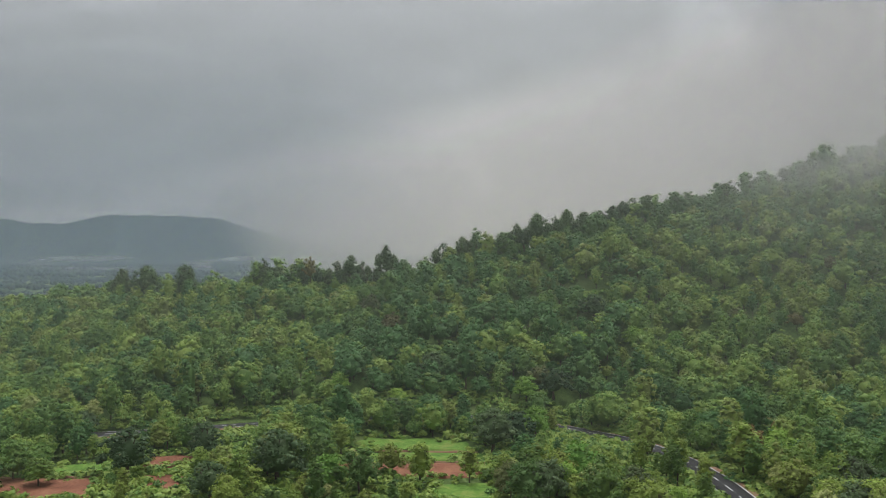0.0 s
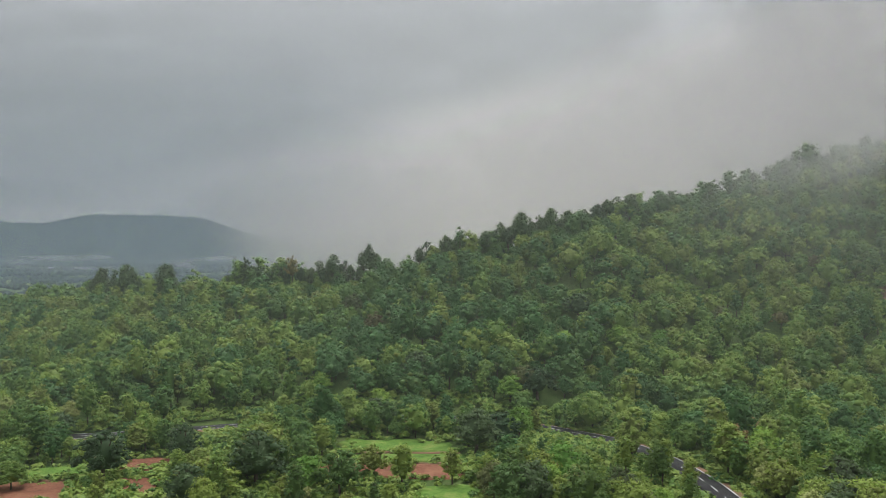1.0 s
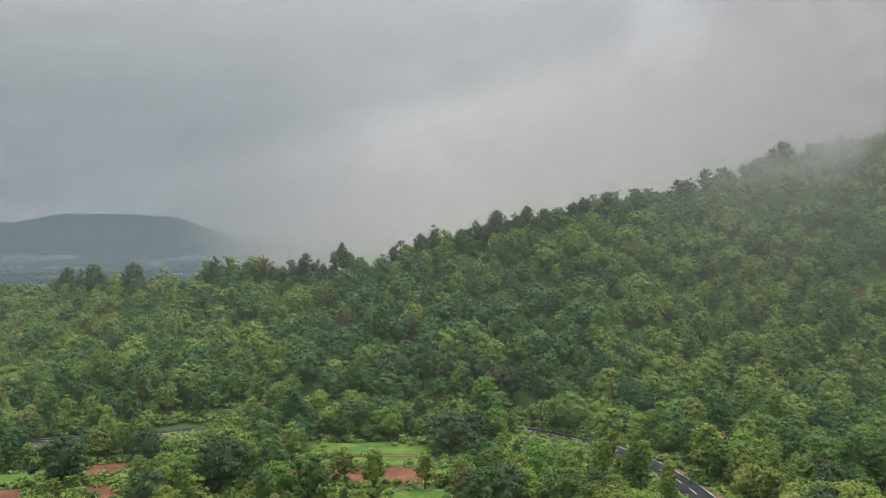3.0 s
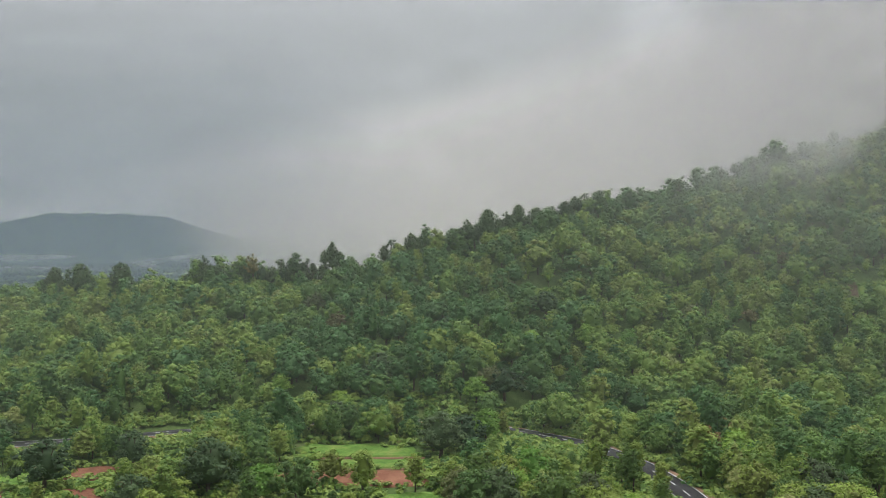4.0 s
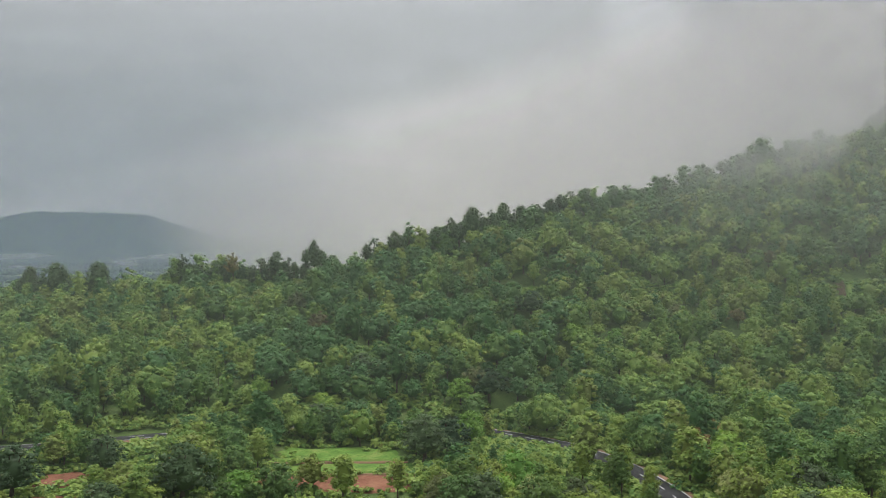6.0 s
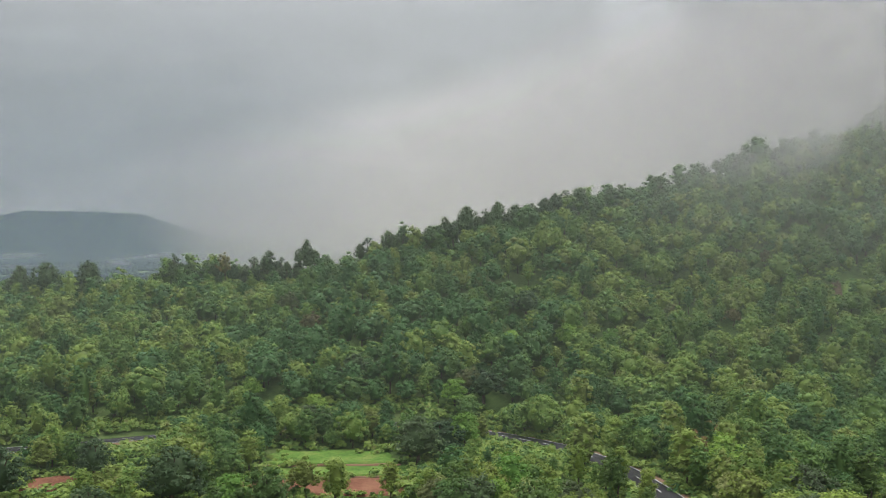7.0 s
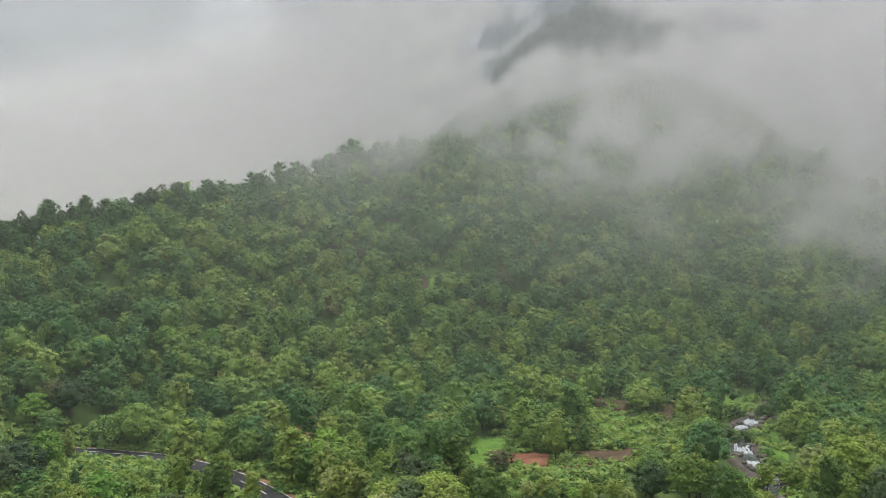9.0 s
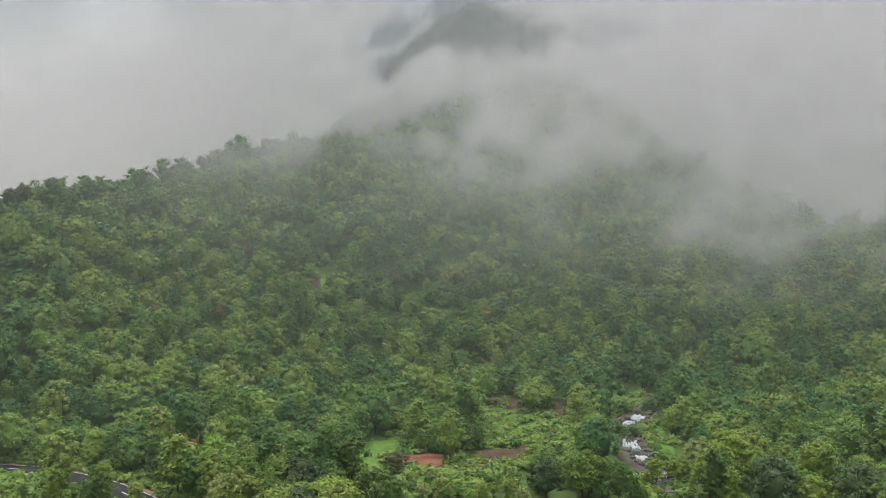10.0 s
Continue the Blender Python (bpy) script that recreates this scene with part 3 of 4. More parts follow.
# kind: boughs, leaf sprays a bough, spray size, (radius, lowest, highest bough, bough radius), trunk radius, leaf
KINDS = {
    "broad": (34, 42, 0.34, (4.0, 1.9, 8.2, 0.98), 0.24, LEAF_OWN),
    "tall": (30, 38, 0.33, (2.4, 1.7, 10.6, 0.86), 0.20, LEAF_OWN),
    "round": (44, 42, 0.31, (5.1, 1.6, 9.0, 1.12), 0.42, LEAF_DARK),
    "lime": (30, 42, 0.35, (3.7, 1.6, 7.8, 0.98), 0.20, LEAF_LIME),
    "rust": (24, 34, 0.33, (3.4, 2.0, 8.0, 0.92), 0.20, LEAF_RUST),
    "shrub": (8, 34, 0.30, (1.3, 0.5, 1.9, 0.62), 0.08, LEAF_OWN),
    "pale": (26, 38, 0.35, (3.4, 1.8, 7.6, 0.95), 0.18, LEAF_PALE),
    "olive": (34, 42, 0.30, (4.1, 1.6, 8.0, 1.05), 0.24, LEAF_OLIVE),
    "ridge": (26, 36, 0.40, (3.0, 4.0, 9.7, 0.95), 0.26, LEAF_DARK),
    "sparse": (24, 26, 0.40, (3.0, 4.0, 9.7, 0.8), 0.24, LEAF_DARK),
}
NAMES = {"broad": ("broadleaf_tree", "green leafy broad-crowned tree in the valley wood", "tree"),
         "tall": ("teak_tree", "slender tall teak tree with bright green leaves", "tree"),
         "round": ("mango_tree", "dense dark green round-crowned tree", "tree"),
         "lime": ("lime_green_tree", "bright lime-green young leafy tree", "tree"),
         "rust": ("rust_brown_tree", "sparse tree with rust-brown tinged leaves", "tree"),
         "pale": ("pale_leaf_tree", "pale yellow-green leafy tree standing out of the wood", "tree"),
         "olive": ("olive_green_tree", "dull olive-green fine-leaved tree in the wood", "tree"),
         "ridge": ("ridge_tree", "tall tree above the wooded ridge, coloured dark as if backlit", "tree"),
         "sparse": ("open_crowned_tree", "thin open-crowned tree on the ridge, coloured dark as if backlit", "tree"),
         "shrub": ("shrub", "low green leafy shrub on the grass", "shrub")}
PROTO = {}
for seed, (kind, (lobes, leaves, size, shape, thick, mat)) in enumerate(KINDS.items()):
    for v in range(3 if kind in ("broad", "tall") else 2):
        rng = np.random.default_rng(100 * seed + v)
        cv, cq, ct, c = crown(rng, lobes, leaves, size, shape, 0.4 if kind == "sparse" else 0.0)
        sv, sq = stem(rng, c, thick)
        PROTO.setdefault(kind, []).append((big_mesh("crown", cv, cq, ct, mat), big_mesh("trunk", sv, sq, np.zeros((0, 3), int), BARK)))

PICK = random.Random(7)


def tree(kind, x, y, scale=1.0, tall=1.0, label="", sunk=0.0, bole=0.0):
    """One tree of a kind, rooted in the ground. bole: metres of trunk below the usual ones."""
    crown_me, trunk_me = PICK.choice(PROTO[kind])
    name, text, cat = NAMES[kind]
    ob = empty(name)
    ob.matrix_basis = pose(x, y, float(ground_z(x, y)) - sunk, 0, 0, PICK.uniform(0, 360)) @ Matrix.Diagonal((scale, scale, scale * tall, 1))
    trunk, top = part("trunk", trunk_me, ob), part("crown", crown_me, ob)
    top.location.z = bole / (scale * tall)
    trunk.scale.z = 1 + top.location.z / 8
    return tagged(ob, label or text, cat, "trees of the valley wood" if cat == "tree" else "shrubs on the grass")


# ---- plots, clearings and where trees may stand ----
# corners of each plot on the valley floor, going round
ROAD_PLOTS = [
    ("red_field", RED_SOIL, [(-104, 201), (-77, 203), (-71, 187), (-94, 180)], "bare red ploughed field with weedy edges"),
    ("red_field", RED_SOIL, [(-77, 226), (-64, 226), (-61, 213), (-73, 212)], "small bare red ploughed field among trees"),
    ("red_field", RED_SOIL, [(-70, 206), (-61, 206), (-57, 190), (-64, 190)], "small bare red ploughed field among trees"),
    ("red_field", RED_SOIL, [(-32, 218), (10, 218), (9, 203), (-29, 207)], "long bare red ploughed field below a green terrace"),
    ("red_field", RED_SOIL, [(126, 205), (135, 199), (126, 189), (118, 195)], "small bare red ploughed field among trees"),
    ("brown_field", BROWN_SOIL, [(142, 198), (156, 192), (143, 179), (132, 185)], "wet brown ploughed field among trees"),
    ("brown_field", BROWN_SOIL, [(190, 250), (198, 242), (186, 228), (178, 234)], "small brown field at the foot of the hill"),
]
STREAM_PLOTS = [
    ("brown_field", BROWN_SOIL, [(202, 233), (207, 229), (190, 213), (186, 216)], "small brown field at the foot of the hill"),
    ("grass_terrace", CROP, [(-25, 246), (8, 243), (8, 231), (-23, 232)], "bright green grass terrace with an earth bank"),
    ("grass_terrace", CROP, [(-23, 229), (14, 228), (12, 219.5), (-21, 219.5)], "bright green grass terrace with an earth bank"),
    ("grass_terrace", CROP, [(1, 198), (13, 200), (12, 186), (-9, 186)], "bright green grass patch among trees"),
    ("grass_terrace", CROP, [(-99, 210), (-83, 222), (-76, 206), (-94, 203)], "bright green grass strip beside red fields"),
    ("grass_terrace", CROP, [(178, 232), (189, 216), (162, 194), (151, 202)], "bright green grass patch among trees"),
    ("grass_terrace", CROP, [(128, 224), (135, 219), (118, 196), (110, 201)], "bright green grass patch among trees"),
    ("grass_terrace", CROP, [(-73, 211), (-61, 212), (-60.5, 207), (-71, 207)], "narrow green grass strip between red fields"),
    ("grass_terrace", CROP, [(200, 190), (203, 188), (180, 165), (175, 168)], "bright green grass strip along the stream"),
    ("brown_field", BROWN_SOIL, [(176, 210), (181, 206), (173, 198), (168, 201)], "small red-brown patch of bare earth"),
    ("grass_terrace", CROP, [(233, 236), (243, 228), (224, 212), (215, 217)], "bright green grass patch by the stream"),
]
# openings in the wood on the hillside
HILL_PLOTS = [
    ("grass_clearing", CROP, [(50, 345.5), (61, 344), (59, 336), (53, 335)], "yellow-green grass clearing on the wooded slope"),
    ("grass_clearing", CROP, [(180.5, 343), (190, 338), (182, 332), (176.5, 335)], "yellow-green grass clearing on the wooded slope"),
    ("bare_earth", BROWN_SOIL, [(176.8, 344), (179.6, 342.8), (175.6, 332), (172.8, 333.4)], "brown gully of bare earth beside a clearing"),
]
PLOTS = ROAD_PLOTS + STREAM_PLOTS + HILL_PLOTS
CLEARINGS = [(56, 337, 9, 6), (116, 350, 16, 8), (104, 356, 12, 7), (172, 342, 11, 7), (180, 337, 10, 6), (75, 262, 9, 6), (206, 318, 8, 6)]
STREAM = [(238, 216), (222, 206), (206, 198), (195, 193), (184, 182), (176, 176), (167, 165), (162, 157), (155, 150), (144, 140), (134, 128)]
TRACK = [(206, 276), (195, 262), (176, 243), (159, 226), (150, 214)]
stream_c, stream_n = smooth_line(STREAM, 1.5)
track_c, track_n = smooth_line(TRACK, 1.5)


def inside(poly, x, y, grow=0.0):
    """Whether points lie in a four-cornered plot, stretched towards the viewpoint by grow metres."""
    p = np.array(poly, float)
    c = p.mean(0)
    u = c / np.hypot(*c)
    hit = np.zeros(np.shape(x), bool)
    for g in np.linspace(0, grow, 1 + int(grow // 5)):
        q = p - u * g
        s = np.ones(np.shape(x), bool)
        for a, b in zip(q, np.roll(q, -1, 0)):
            s &= (b[0] - a[0]) * (y - a[1]) - (b[1] - a[1]) * (x - a[0]) < 0
        hit |= s
    return hit


def gap_to(line, x, y):
    return np.sqrt(((np.stack([x, y], -1)[:, None] - line[None]) ** 2).sum(-1).min(1))


# a jittered lattice of growing places
rng = np.random.default_rng(11)
SPACE = 6.3
gx, gy = np.meshgrid(np.arange(-330, 560, SPACE), np.arange(60, 640, SPACE * 0.87))
gx = gx + (np.arange(gx.shape[0]) % 2)[:, None] * SPACE / 2
gx, gy = (g.ravel() + rng.uniform(-2.2, 2.2, g.size) for g in (gx, gy))
r, az = np.hypot(gx, gy), np.degrees(np.arctan2(gx, gy))
rr = np.interp(az, COLS[0], COLS[1])
near = np.where(az > 28, 190 + np.clip(az - 28, 0, 12) * 0.3, 178)
ok = (az > -29) & (az < 65.5) & (r > near) & (r < rr + np.where(az < -10, 90, 10))
gx, gy, r, az = gx[ok], gy[ok], r[ok], az[ok]
road_gap = gap_to(road_c[::2], gx, gy)
free = (road_gap > 5.6) & (gap_to(stream_c[:72], gx, gy) > 3.6) & (gap_to(track_c, gx, gy) > 3.4)
bush = np.zeros(len(gx), bool)
for _, _, poly, _ in PLOTS:
    free &= ~inside(poly, gx, gy, 2)
for cx, cy, w, h in CLEARINGS:
    bush |= ((gx - cx) / w) ** 2 + ((gy - cy) / h) ** 2 < 1

# grazed and coppiced growth stays low on the valley side of the road, the plots and the stream
LOW = [(x * f, 14 + (y - 14) * f, 0.1) for x, y in road_c for f in (1 - 3.6 / math.hypot(x, y - 14),) if 22 < x < 51 or (x > 50 and y < 224) or -70 < x < -58 or -94 < x < -88]
for _, mat, poly, _ in ROAD_PLOTS + STREAM_PLOTS:
    p = np.array(poly, float)
    for s in np.linspace(0.1, 0.9, 9):
        if rng.random() < 0.8:
            w = 0.45 if mat is CROP else 0.34 if p[0][0] < 60 else 0.2
            LOW.append((*(p[0] * (1 - s) + p[1] * s) * w + (p[3] * (1 - s) + p[2] * s) * (1 - w), 0.0))
LOW += [(x + o, y - o, 0.0) for x, y in ((203, 197), (196, 193), (177, 176), (174, 174), (166, 164), (160, 154), (208, 200)) for o in (-1.5, 1.5)]
LOW += [(-37, 197, 2.5), (-39, 197, 2.5), (-35, 197, 2.5), (-73, 203, 2.5), (-75, 203, 2.5), (13, 229, 2.5), (17, 230, 2.5)]
LOW = np.array(LOW, float)
low_r, low_az = np.hypot(LOW[:, 0], LOW[:, 1] - 14), np.degrees(np.arctan2(LOW[:, 0], LOW[:, 1] - 14))
tr_r, tr_az = np.hypot(gx, gy - 14), np.degrees(np.arctan2(gx, gy - 14))
lim = np.full(len(gx), 99.0)
for lr, la, lz in zip(low_r, low_az, LOW[:, 2]):
    hit = (np.abs(tr_az - la) < 1.15) & (tr_r < lr)
    lim[hit] = np.minimum(lim[hit], lz + (EYE - lz) * (lr - tr_r[hit]) / lr)
grow = np.clip((lim - 0.5) / 14.0, 0.10, 1.0)
grow[bush] = np.minimum(grow[bush], 0.34)
bush = grow < 0.4
gx, gy, r, az, bush, road_gap, grow = (v[free] for v in (gx, gy, r, az, bush, road_gap, grow))

# trees that stand out by themselves: place, kind, size, height
BY_THE_ROAD = [
    (13, 229, "round", 1.25, 1.0), (19, 233, "round", 1.1, 0.95), (-37, 197, "round", 1.25, 1.05), (-73, 203, "round", 1.2, 1.0), (-40, 203, "rust", 1.1, 1.0),
    (26, 246, "lime", 1.15, 1.0), (31, 250, "tall", 0.7, 1.0), (55.5, 206, "tall", 0.8, 1.0), (50, 222, "tall", 0.75, 1.1), (-25, 192, "lime", 1.15, 0.9),
    (-18, 190, "broad", 1.15, 1.0), (-5, 197, "tall", 1.0, 0.95), (6, 199, "tall", 0.85, 0.9), (-12, 205, "broad", 0.85, 1.0), (-60, 222, "round", 0.9, 1.1),
    (75, 214, "rust", 1.0, 1.2), (78, 205, "lime", 1.2, 1.1), (142, 203, "rust", 1.0, 0.9),
]
IN_THE_VALLEY = [
    (52, 196, "tall", 0.85, 1.0), (46, 204, "tall", 0.85, 1.0), (54, 207, "tall", 0.8, 0.9), (56.6, 190.5, "tall", 0.75, 1.0), (54.5, 183, "tall", 0.6, 1.0),
    (50.5, 199, "broad", 0.75, 1.1), (30, 196, "lime", 1.2, 1.0), (20, 192, "broad", 1.2, 1.0), (165, 140, "lime", 1.35, 1.1), (172, 139, "broad", 1.2, 1.1),
    (235, 158, "lime", 1.0, 1.2), (261, 187, "broad", 1.2, 1.1), (88, 172, "lime", 1.2, 0.8), (172, 247, "rust", 0.9, 1.0), (115, 192, "rust", 0.9, 0.7),
    (-101, 248, "round", 0.8, 0.9),
]
BY_THE_STREAM = [
    (185, 182, "shrub", 1.6, 1.0), (163, 157, "shrub", 1.8, 1.0), (157, 147, "broad", 0.8, 0.8),
    (151, 148, "tall", 0.8, 0.7), (214, 201, "broad", 0.7, 0.8), (205, 205, "shrub", 2.0, 1.0), (180, 184, "broad", 0.6, 0.9),
    (-90, 196, "broad", 0.9, 0.8), (-46, 188, "broad", 1.1, 0.9), (-54, 196, "tall", 1.0, 0.8), (-15, 262, "round", 1.0, 0.9), (12, 258, "shrub", 2.2, 1.1),
    (2, 254, "tall", 0.9, 0.9),
]
SPECIAL = BY_THE_ROAD + IN_THE_VALLEY + BY_THE_STREAM
# trees of another colour on the slope
ACCENT = [
    (-44, 357, "pale"), (-19, 325, "rust"), (89, 241, "rust"), (94, 294, "lime"), (67, 310, "lime"), (83, 314, "lime"), (47, 301, "lime"), (26, 276, "lime"),
    (-14, 272, "lime"), (-144, 408, "olive"), (-126, 419, "rust"), (-33, 281, "lime"), (-103, 398, "pale"), (92, 299, "pale"), (129, 322, "rust"), (158, 360, "rust"), (-65, 355, "olive"),
    (19, 309, "round"), (-3, 290, "round"), (-119, 255, "pale"), (-102, 258, "pale"), (175, 252, "rust"), (166, 148, "pale"), (269, 191, "pale"), (256, 170, "pale"),
    (235, 269, "lime"), (129, 298, "lime"), (273, 249, "olive"), (207, 327, "olive"), (197, 355, "round"), (-28, 341, "olive"), (55, 322, "round"), (110, 330, "olive"), (31, 282, "olive"), (35, 279, "round"),
]
for n, (x, y, kind) in enumerate(ACCENT):
    SPECIAL.append((x, y, kind, 0.95 + 0.12 * math.sin(n * 2.1), 1.0))
for x, y, kind, s, h in SPECIAL:
    tree(kind, x, y, s, h)
keep = gap_to(np.array([s[:2] for s in SPECIAL], float), gx, gy) > 5.0
gx, gy, r, az, bush, road_gap, grow = (v[keep] for v in (gx, gy, r, az, bush, road_gap, grow))

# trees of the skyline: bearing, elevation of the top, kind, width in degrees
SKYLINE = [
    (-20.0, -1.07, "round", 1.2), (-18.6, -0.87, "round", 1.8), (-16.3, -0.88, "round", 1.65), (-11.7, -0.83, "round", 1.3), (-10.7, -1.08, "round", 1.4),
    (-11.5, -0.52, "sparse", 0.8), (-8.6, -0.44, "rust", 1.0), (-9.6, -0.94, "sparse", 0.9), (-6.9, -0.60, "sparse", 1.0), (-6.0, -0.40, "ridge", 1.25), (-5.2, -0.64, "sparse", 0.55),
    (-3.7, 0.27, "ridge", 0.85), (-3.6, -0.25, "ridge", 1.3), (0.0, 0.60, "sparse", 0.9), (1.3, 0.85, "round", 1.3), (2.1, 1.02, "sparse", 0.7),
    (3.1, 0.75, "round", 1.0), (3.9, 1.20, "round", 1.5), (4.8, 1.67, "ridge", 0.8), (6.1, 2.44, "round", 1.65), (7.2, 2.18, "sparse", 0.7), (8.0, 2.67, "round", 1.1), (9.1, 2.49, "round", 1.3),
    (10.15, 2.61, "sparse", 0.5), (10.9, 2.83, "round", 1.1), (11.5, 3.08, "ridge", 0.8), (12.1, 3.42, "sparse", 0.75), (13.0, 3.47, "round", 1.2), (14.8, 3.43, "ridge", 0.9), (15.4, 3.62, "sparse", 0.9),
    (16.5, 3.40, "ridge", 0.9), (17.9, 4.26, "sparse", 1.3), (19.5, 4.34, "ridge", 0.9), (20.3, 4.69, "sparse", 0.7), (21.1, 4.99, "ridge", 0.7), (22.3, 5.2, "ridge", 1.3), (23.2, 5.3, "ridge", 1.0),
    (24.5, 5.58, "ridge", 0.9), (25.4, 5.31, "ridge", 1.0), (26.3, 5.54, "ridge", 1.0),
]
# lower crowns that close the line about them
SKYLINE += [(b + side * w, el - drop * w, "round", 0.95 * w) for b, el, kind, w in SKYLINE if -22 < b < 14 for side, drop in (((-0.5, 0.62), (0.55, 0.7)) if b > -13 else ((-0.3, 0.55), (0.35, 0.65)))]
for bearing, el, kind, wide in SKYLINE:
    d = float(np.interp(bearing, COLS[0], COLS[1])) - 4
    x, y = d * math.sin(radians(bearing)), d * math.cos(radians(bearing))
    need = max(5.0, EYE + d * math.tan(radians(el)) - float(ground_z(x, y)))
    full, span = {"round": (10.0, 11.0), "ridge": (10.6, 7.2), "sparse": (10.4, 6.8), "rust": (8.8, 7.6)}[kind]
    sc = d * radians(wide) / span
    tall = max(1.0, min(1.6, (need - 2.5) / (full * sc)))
    tree(kind, x, y, sc, tall, "lone tree on the misty skyline, coloured dark as if backlit", max(0.0, full * sc * tall - need), max(0.0, need - full * sc * tall))

# the trees nearest the viewpoint are things of their own
single = r < np.where(az > 28, 214, 204)
order = np.where(single)[0]
for i in order:
    if bush[i]:
        tree("shrub", gx[i], gy[i], PICK.uniform(0.8, 1.3) * min(1.3, grow[i] * 3.4), PICK.uniform(0.8, 1.2))
    else:
        kind = PICK.choices(("broad", "tall", "lime", "round", "rust", "pale", "olive"), (44, 28, 9, 6, 2, 4, 7))[0]
        tree(kind, gx[i], gy[i], PICK.uniform(0.82, 1.2) * max(0.36, grow[i]), PICK.uniform(0.85, 1.15))

# the rest of the wood
fx, fy, fr, fbush, fgrow = (v[~single] for v in (gx, gy, r, bush, grow))
# three weights of tree: close to the valley floor, on the slope, along the top
STAND = {}
for lod, (lobes, leaves, size) in enumerate(((27, 33, 0.35), (17, 22, 0.45), (11, 13, 0.64))):
    for v in range(10):
        rng = np.random.default_rng(900 + v)
        shape = [(3.9, 1.4, 7.4, 1.20), (4.5, 1.3, 8.2, 1.30), (2.8, 1.4, 9.2, 1.05), (3.5, 1.0, 7.0, 1.15), (2.4, 1.4, 10.0, 1.0)][v % 5]
        shape = (*shape[:3], shape[3] * (0.9, 1.08, 1.3)[lod])
        small = v in (1, 3, 6, 8)
        cv, cq, ct, c = crown(rng, lobes, int(leaves * 1.3) if small else leaves, size * (0.8 if small else 1.0), shape, round_=1.2)
        tv, tq = tube([(0, 0, -0.8), (0, 0, c[:, 2].max() - 1)], [0.22, 0.08], 3)
        STAND.setdefault(lod, []).append((cv, cq, ct, tv, tq))
rng = np.random.default_rng(77)
V, Q, T, TINT_Q, TINT_T, at = [], [], [], [], [], 0
TV, TQ, tat = [], [], 0
fz = ground_z(fx, fy)
patch = wave(fx, fy, 17, 4.0) * 0.5 + wave(fx, fy, 45, 1.3) * 0.5
faz = np.degrees(np.arctan2(fx, fy))
frr = np.interp(faz, COLS[0], COLS[1])


def stand(bearing, dist, wide, deep):
    """How far each tree belongs to a stand of one kind, from 0 to 1."""
    return np.exp(-((faz - bearing) / wide) ** 2 - ((fr - dist) / deep) ** 2)


# blue-green stands in the fold of the hill and under the top, dry olive growth on the open shoulder; the backlit dark
# of the crest is put into its trees' tint
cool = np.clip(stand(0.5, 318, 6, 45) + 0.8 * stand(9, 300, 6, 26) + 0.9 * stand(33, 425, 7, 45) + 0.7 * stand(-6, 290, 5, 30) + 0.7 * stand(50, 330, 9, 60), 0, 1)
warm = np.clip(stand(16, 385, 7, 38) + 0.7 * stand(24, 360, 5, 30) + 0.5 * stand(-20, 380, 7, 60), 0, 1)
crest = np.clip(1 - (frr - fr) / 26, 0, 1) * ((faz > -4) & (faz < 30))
for i in range(len(fx)):
    cv, cq, ct, tv, tq = STAND[0 if fr[i] < 262 else 1 if fr[i] < 395 else 2][rng.integers(10)]
    s = rng.choice((0.72, 0.90, 1.04, 1.2, 1.45), p=(0.22, 0.24, 0.26, 0.18, 0.10)) * rng.uniform(0.94, 1.06) * fgrow[i]
    w, hgt = rng.uniform(0, 6.283), rng.uniform(0.82, 1.18)
    m = np.array([[math.cos(w), math.sin(w), 0], [-math.sin(w), math.cos(w), 0], [0, 0, hgt * 1.04]]) * s * 0.95
    base = np.array([fx[i], fy[i], fz[i]])
    V.append(cv @ m + base)
    Q.append(cq + at)
    T.append(ct + at)
    at += len(cv)
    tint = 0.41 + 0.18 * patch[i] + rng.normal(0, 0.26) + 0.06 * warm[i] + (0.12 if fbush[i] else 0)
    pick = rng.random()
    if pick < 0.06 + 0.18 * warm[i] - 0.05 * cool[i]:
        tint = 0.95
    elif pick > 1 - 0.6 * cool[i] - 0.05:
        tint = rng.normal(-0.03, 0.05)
    # crest crowns take a darker tint in place of their backlit shade
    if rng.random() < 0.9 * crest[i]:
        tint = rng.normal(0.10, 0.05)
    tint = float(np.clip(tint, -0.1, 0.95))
    TINT_Q.append(np.full(len(cq), tint))
    TINT_T.append(np.full(len(ct), tint))
    TV.append(tv @ m + base)
    TQ.append(tq + tat)
    tat += len(tv)

# low growth between the trees: scrub along the road, the plots and the stream, and in the clearings
UNDER = [crown(np.random.default_rng(700 + v), 2, 15, 0.5, (0.9, 0.35, 1.1, 0.8))[:3] for v in range(4)]
ux, uy = rng.uniform(-150, 290, 40000), rng.uniform(170, 380, 40000)
near_low = np.zeros(len(ux), bool)
for _, _, poly, _ in PLOTS:
    near_low |= np.hypot(ux - np.mean([p[0] for p in poly]), uy - np.mean([p[1] for p in poly])) < 22
small = np.where(grow < 0.7)[0]
for k in range(0, len(ux), 2000):
    near_low[k:k + 2000] = gap_to(np.stack([gx[small], gy[small]], 1), ux[k:k + 2000], uy[k:k + 2000]) < 5.5
uaz = np.degrees(np.arctan2(ux, uy))
ug = gap_to(road_c[::2], ux, uy)
good = (near_low | ((np.hypot(ux, uy) < 262) & (rng.random(len(ux)) < 0.4)) | (ug < 9)) & (ug > 4.4) & (gap_to(stream_c, ux, uy) > 3.0) & (gap_to(track_c, ux, uy) > 2.2) & (uaz > -32) & (uaz < 66) & (np.hypot(ux, uy) > 180)
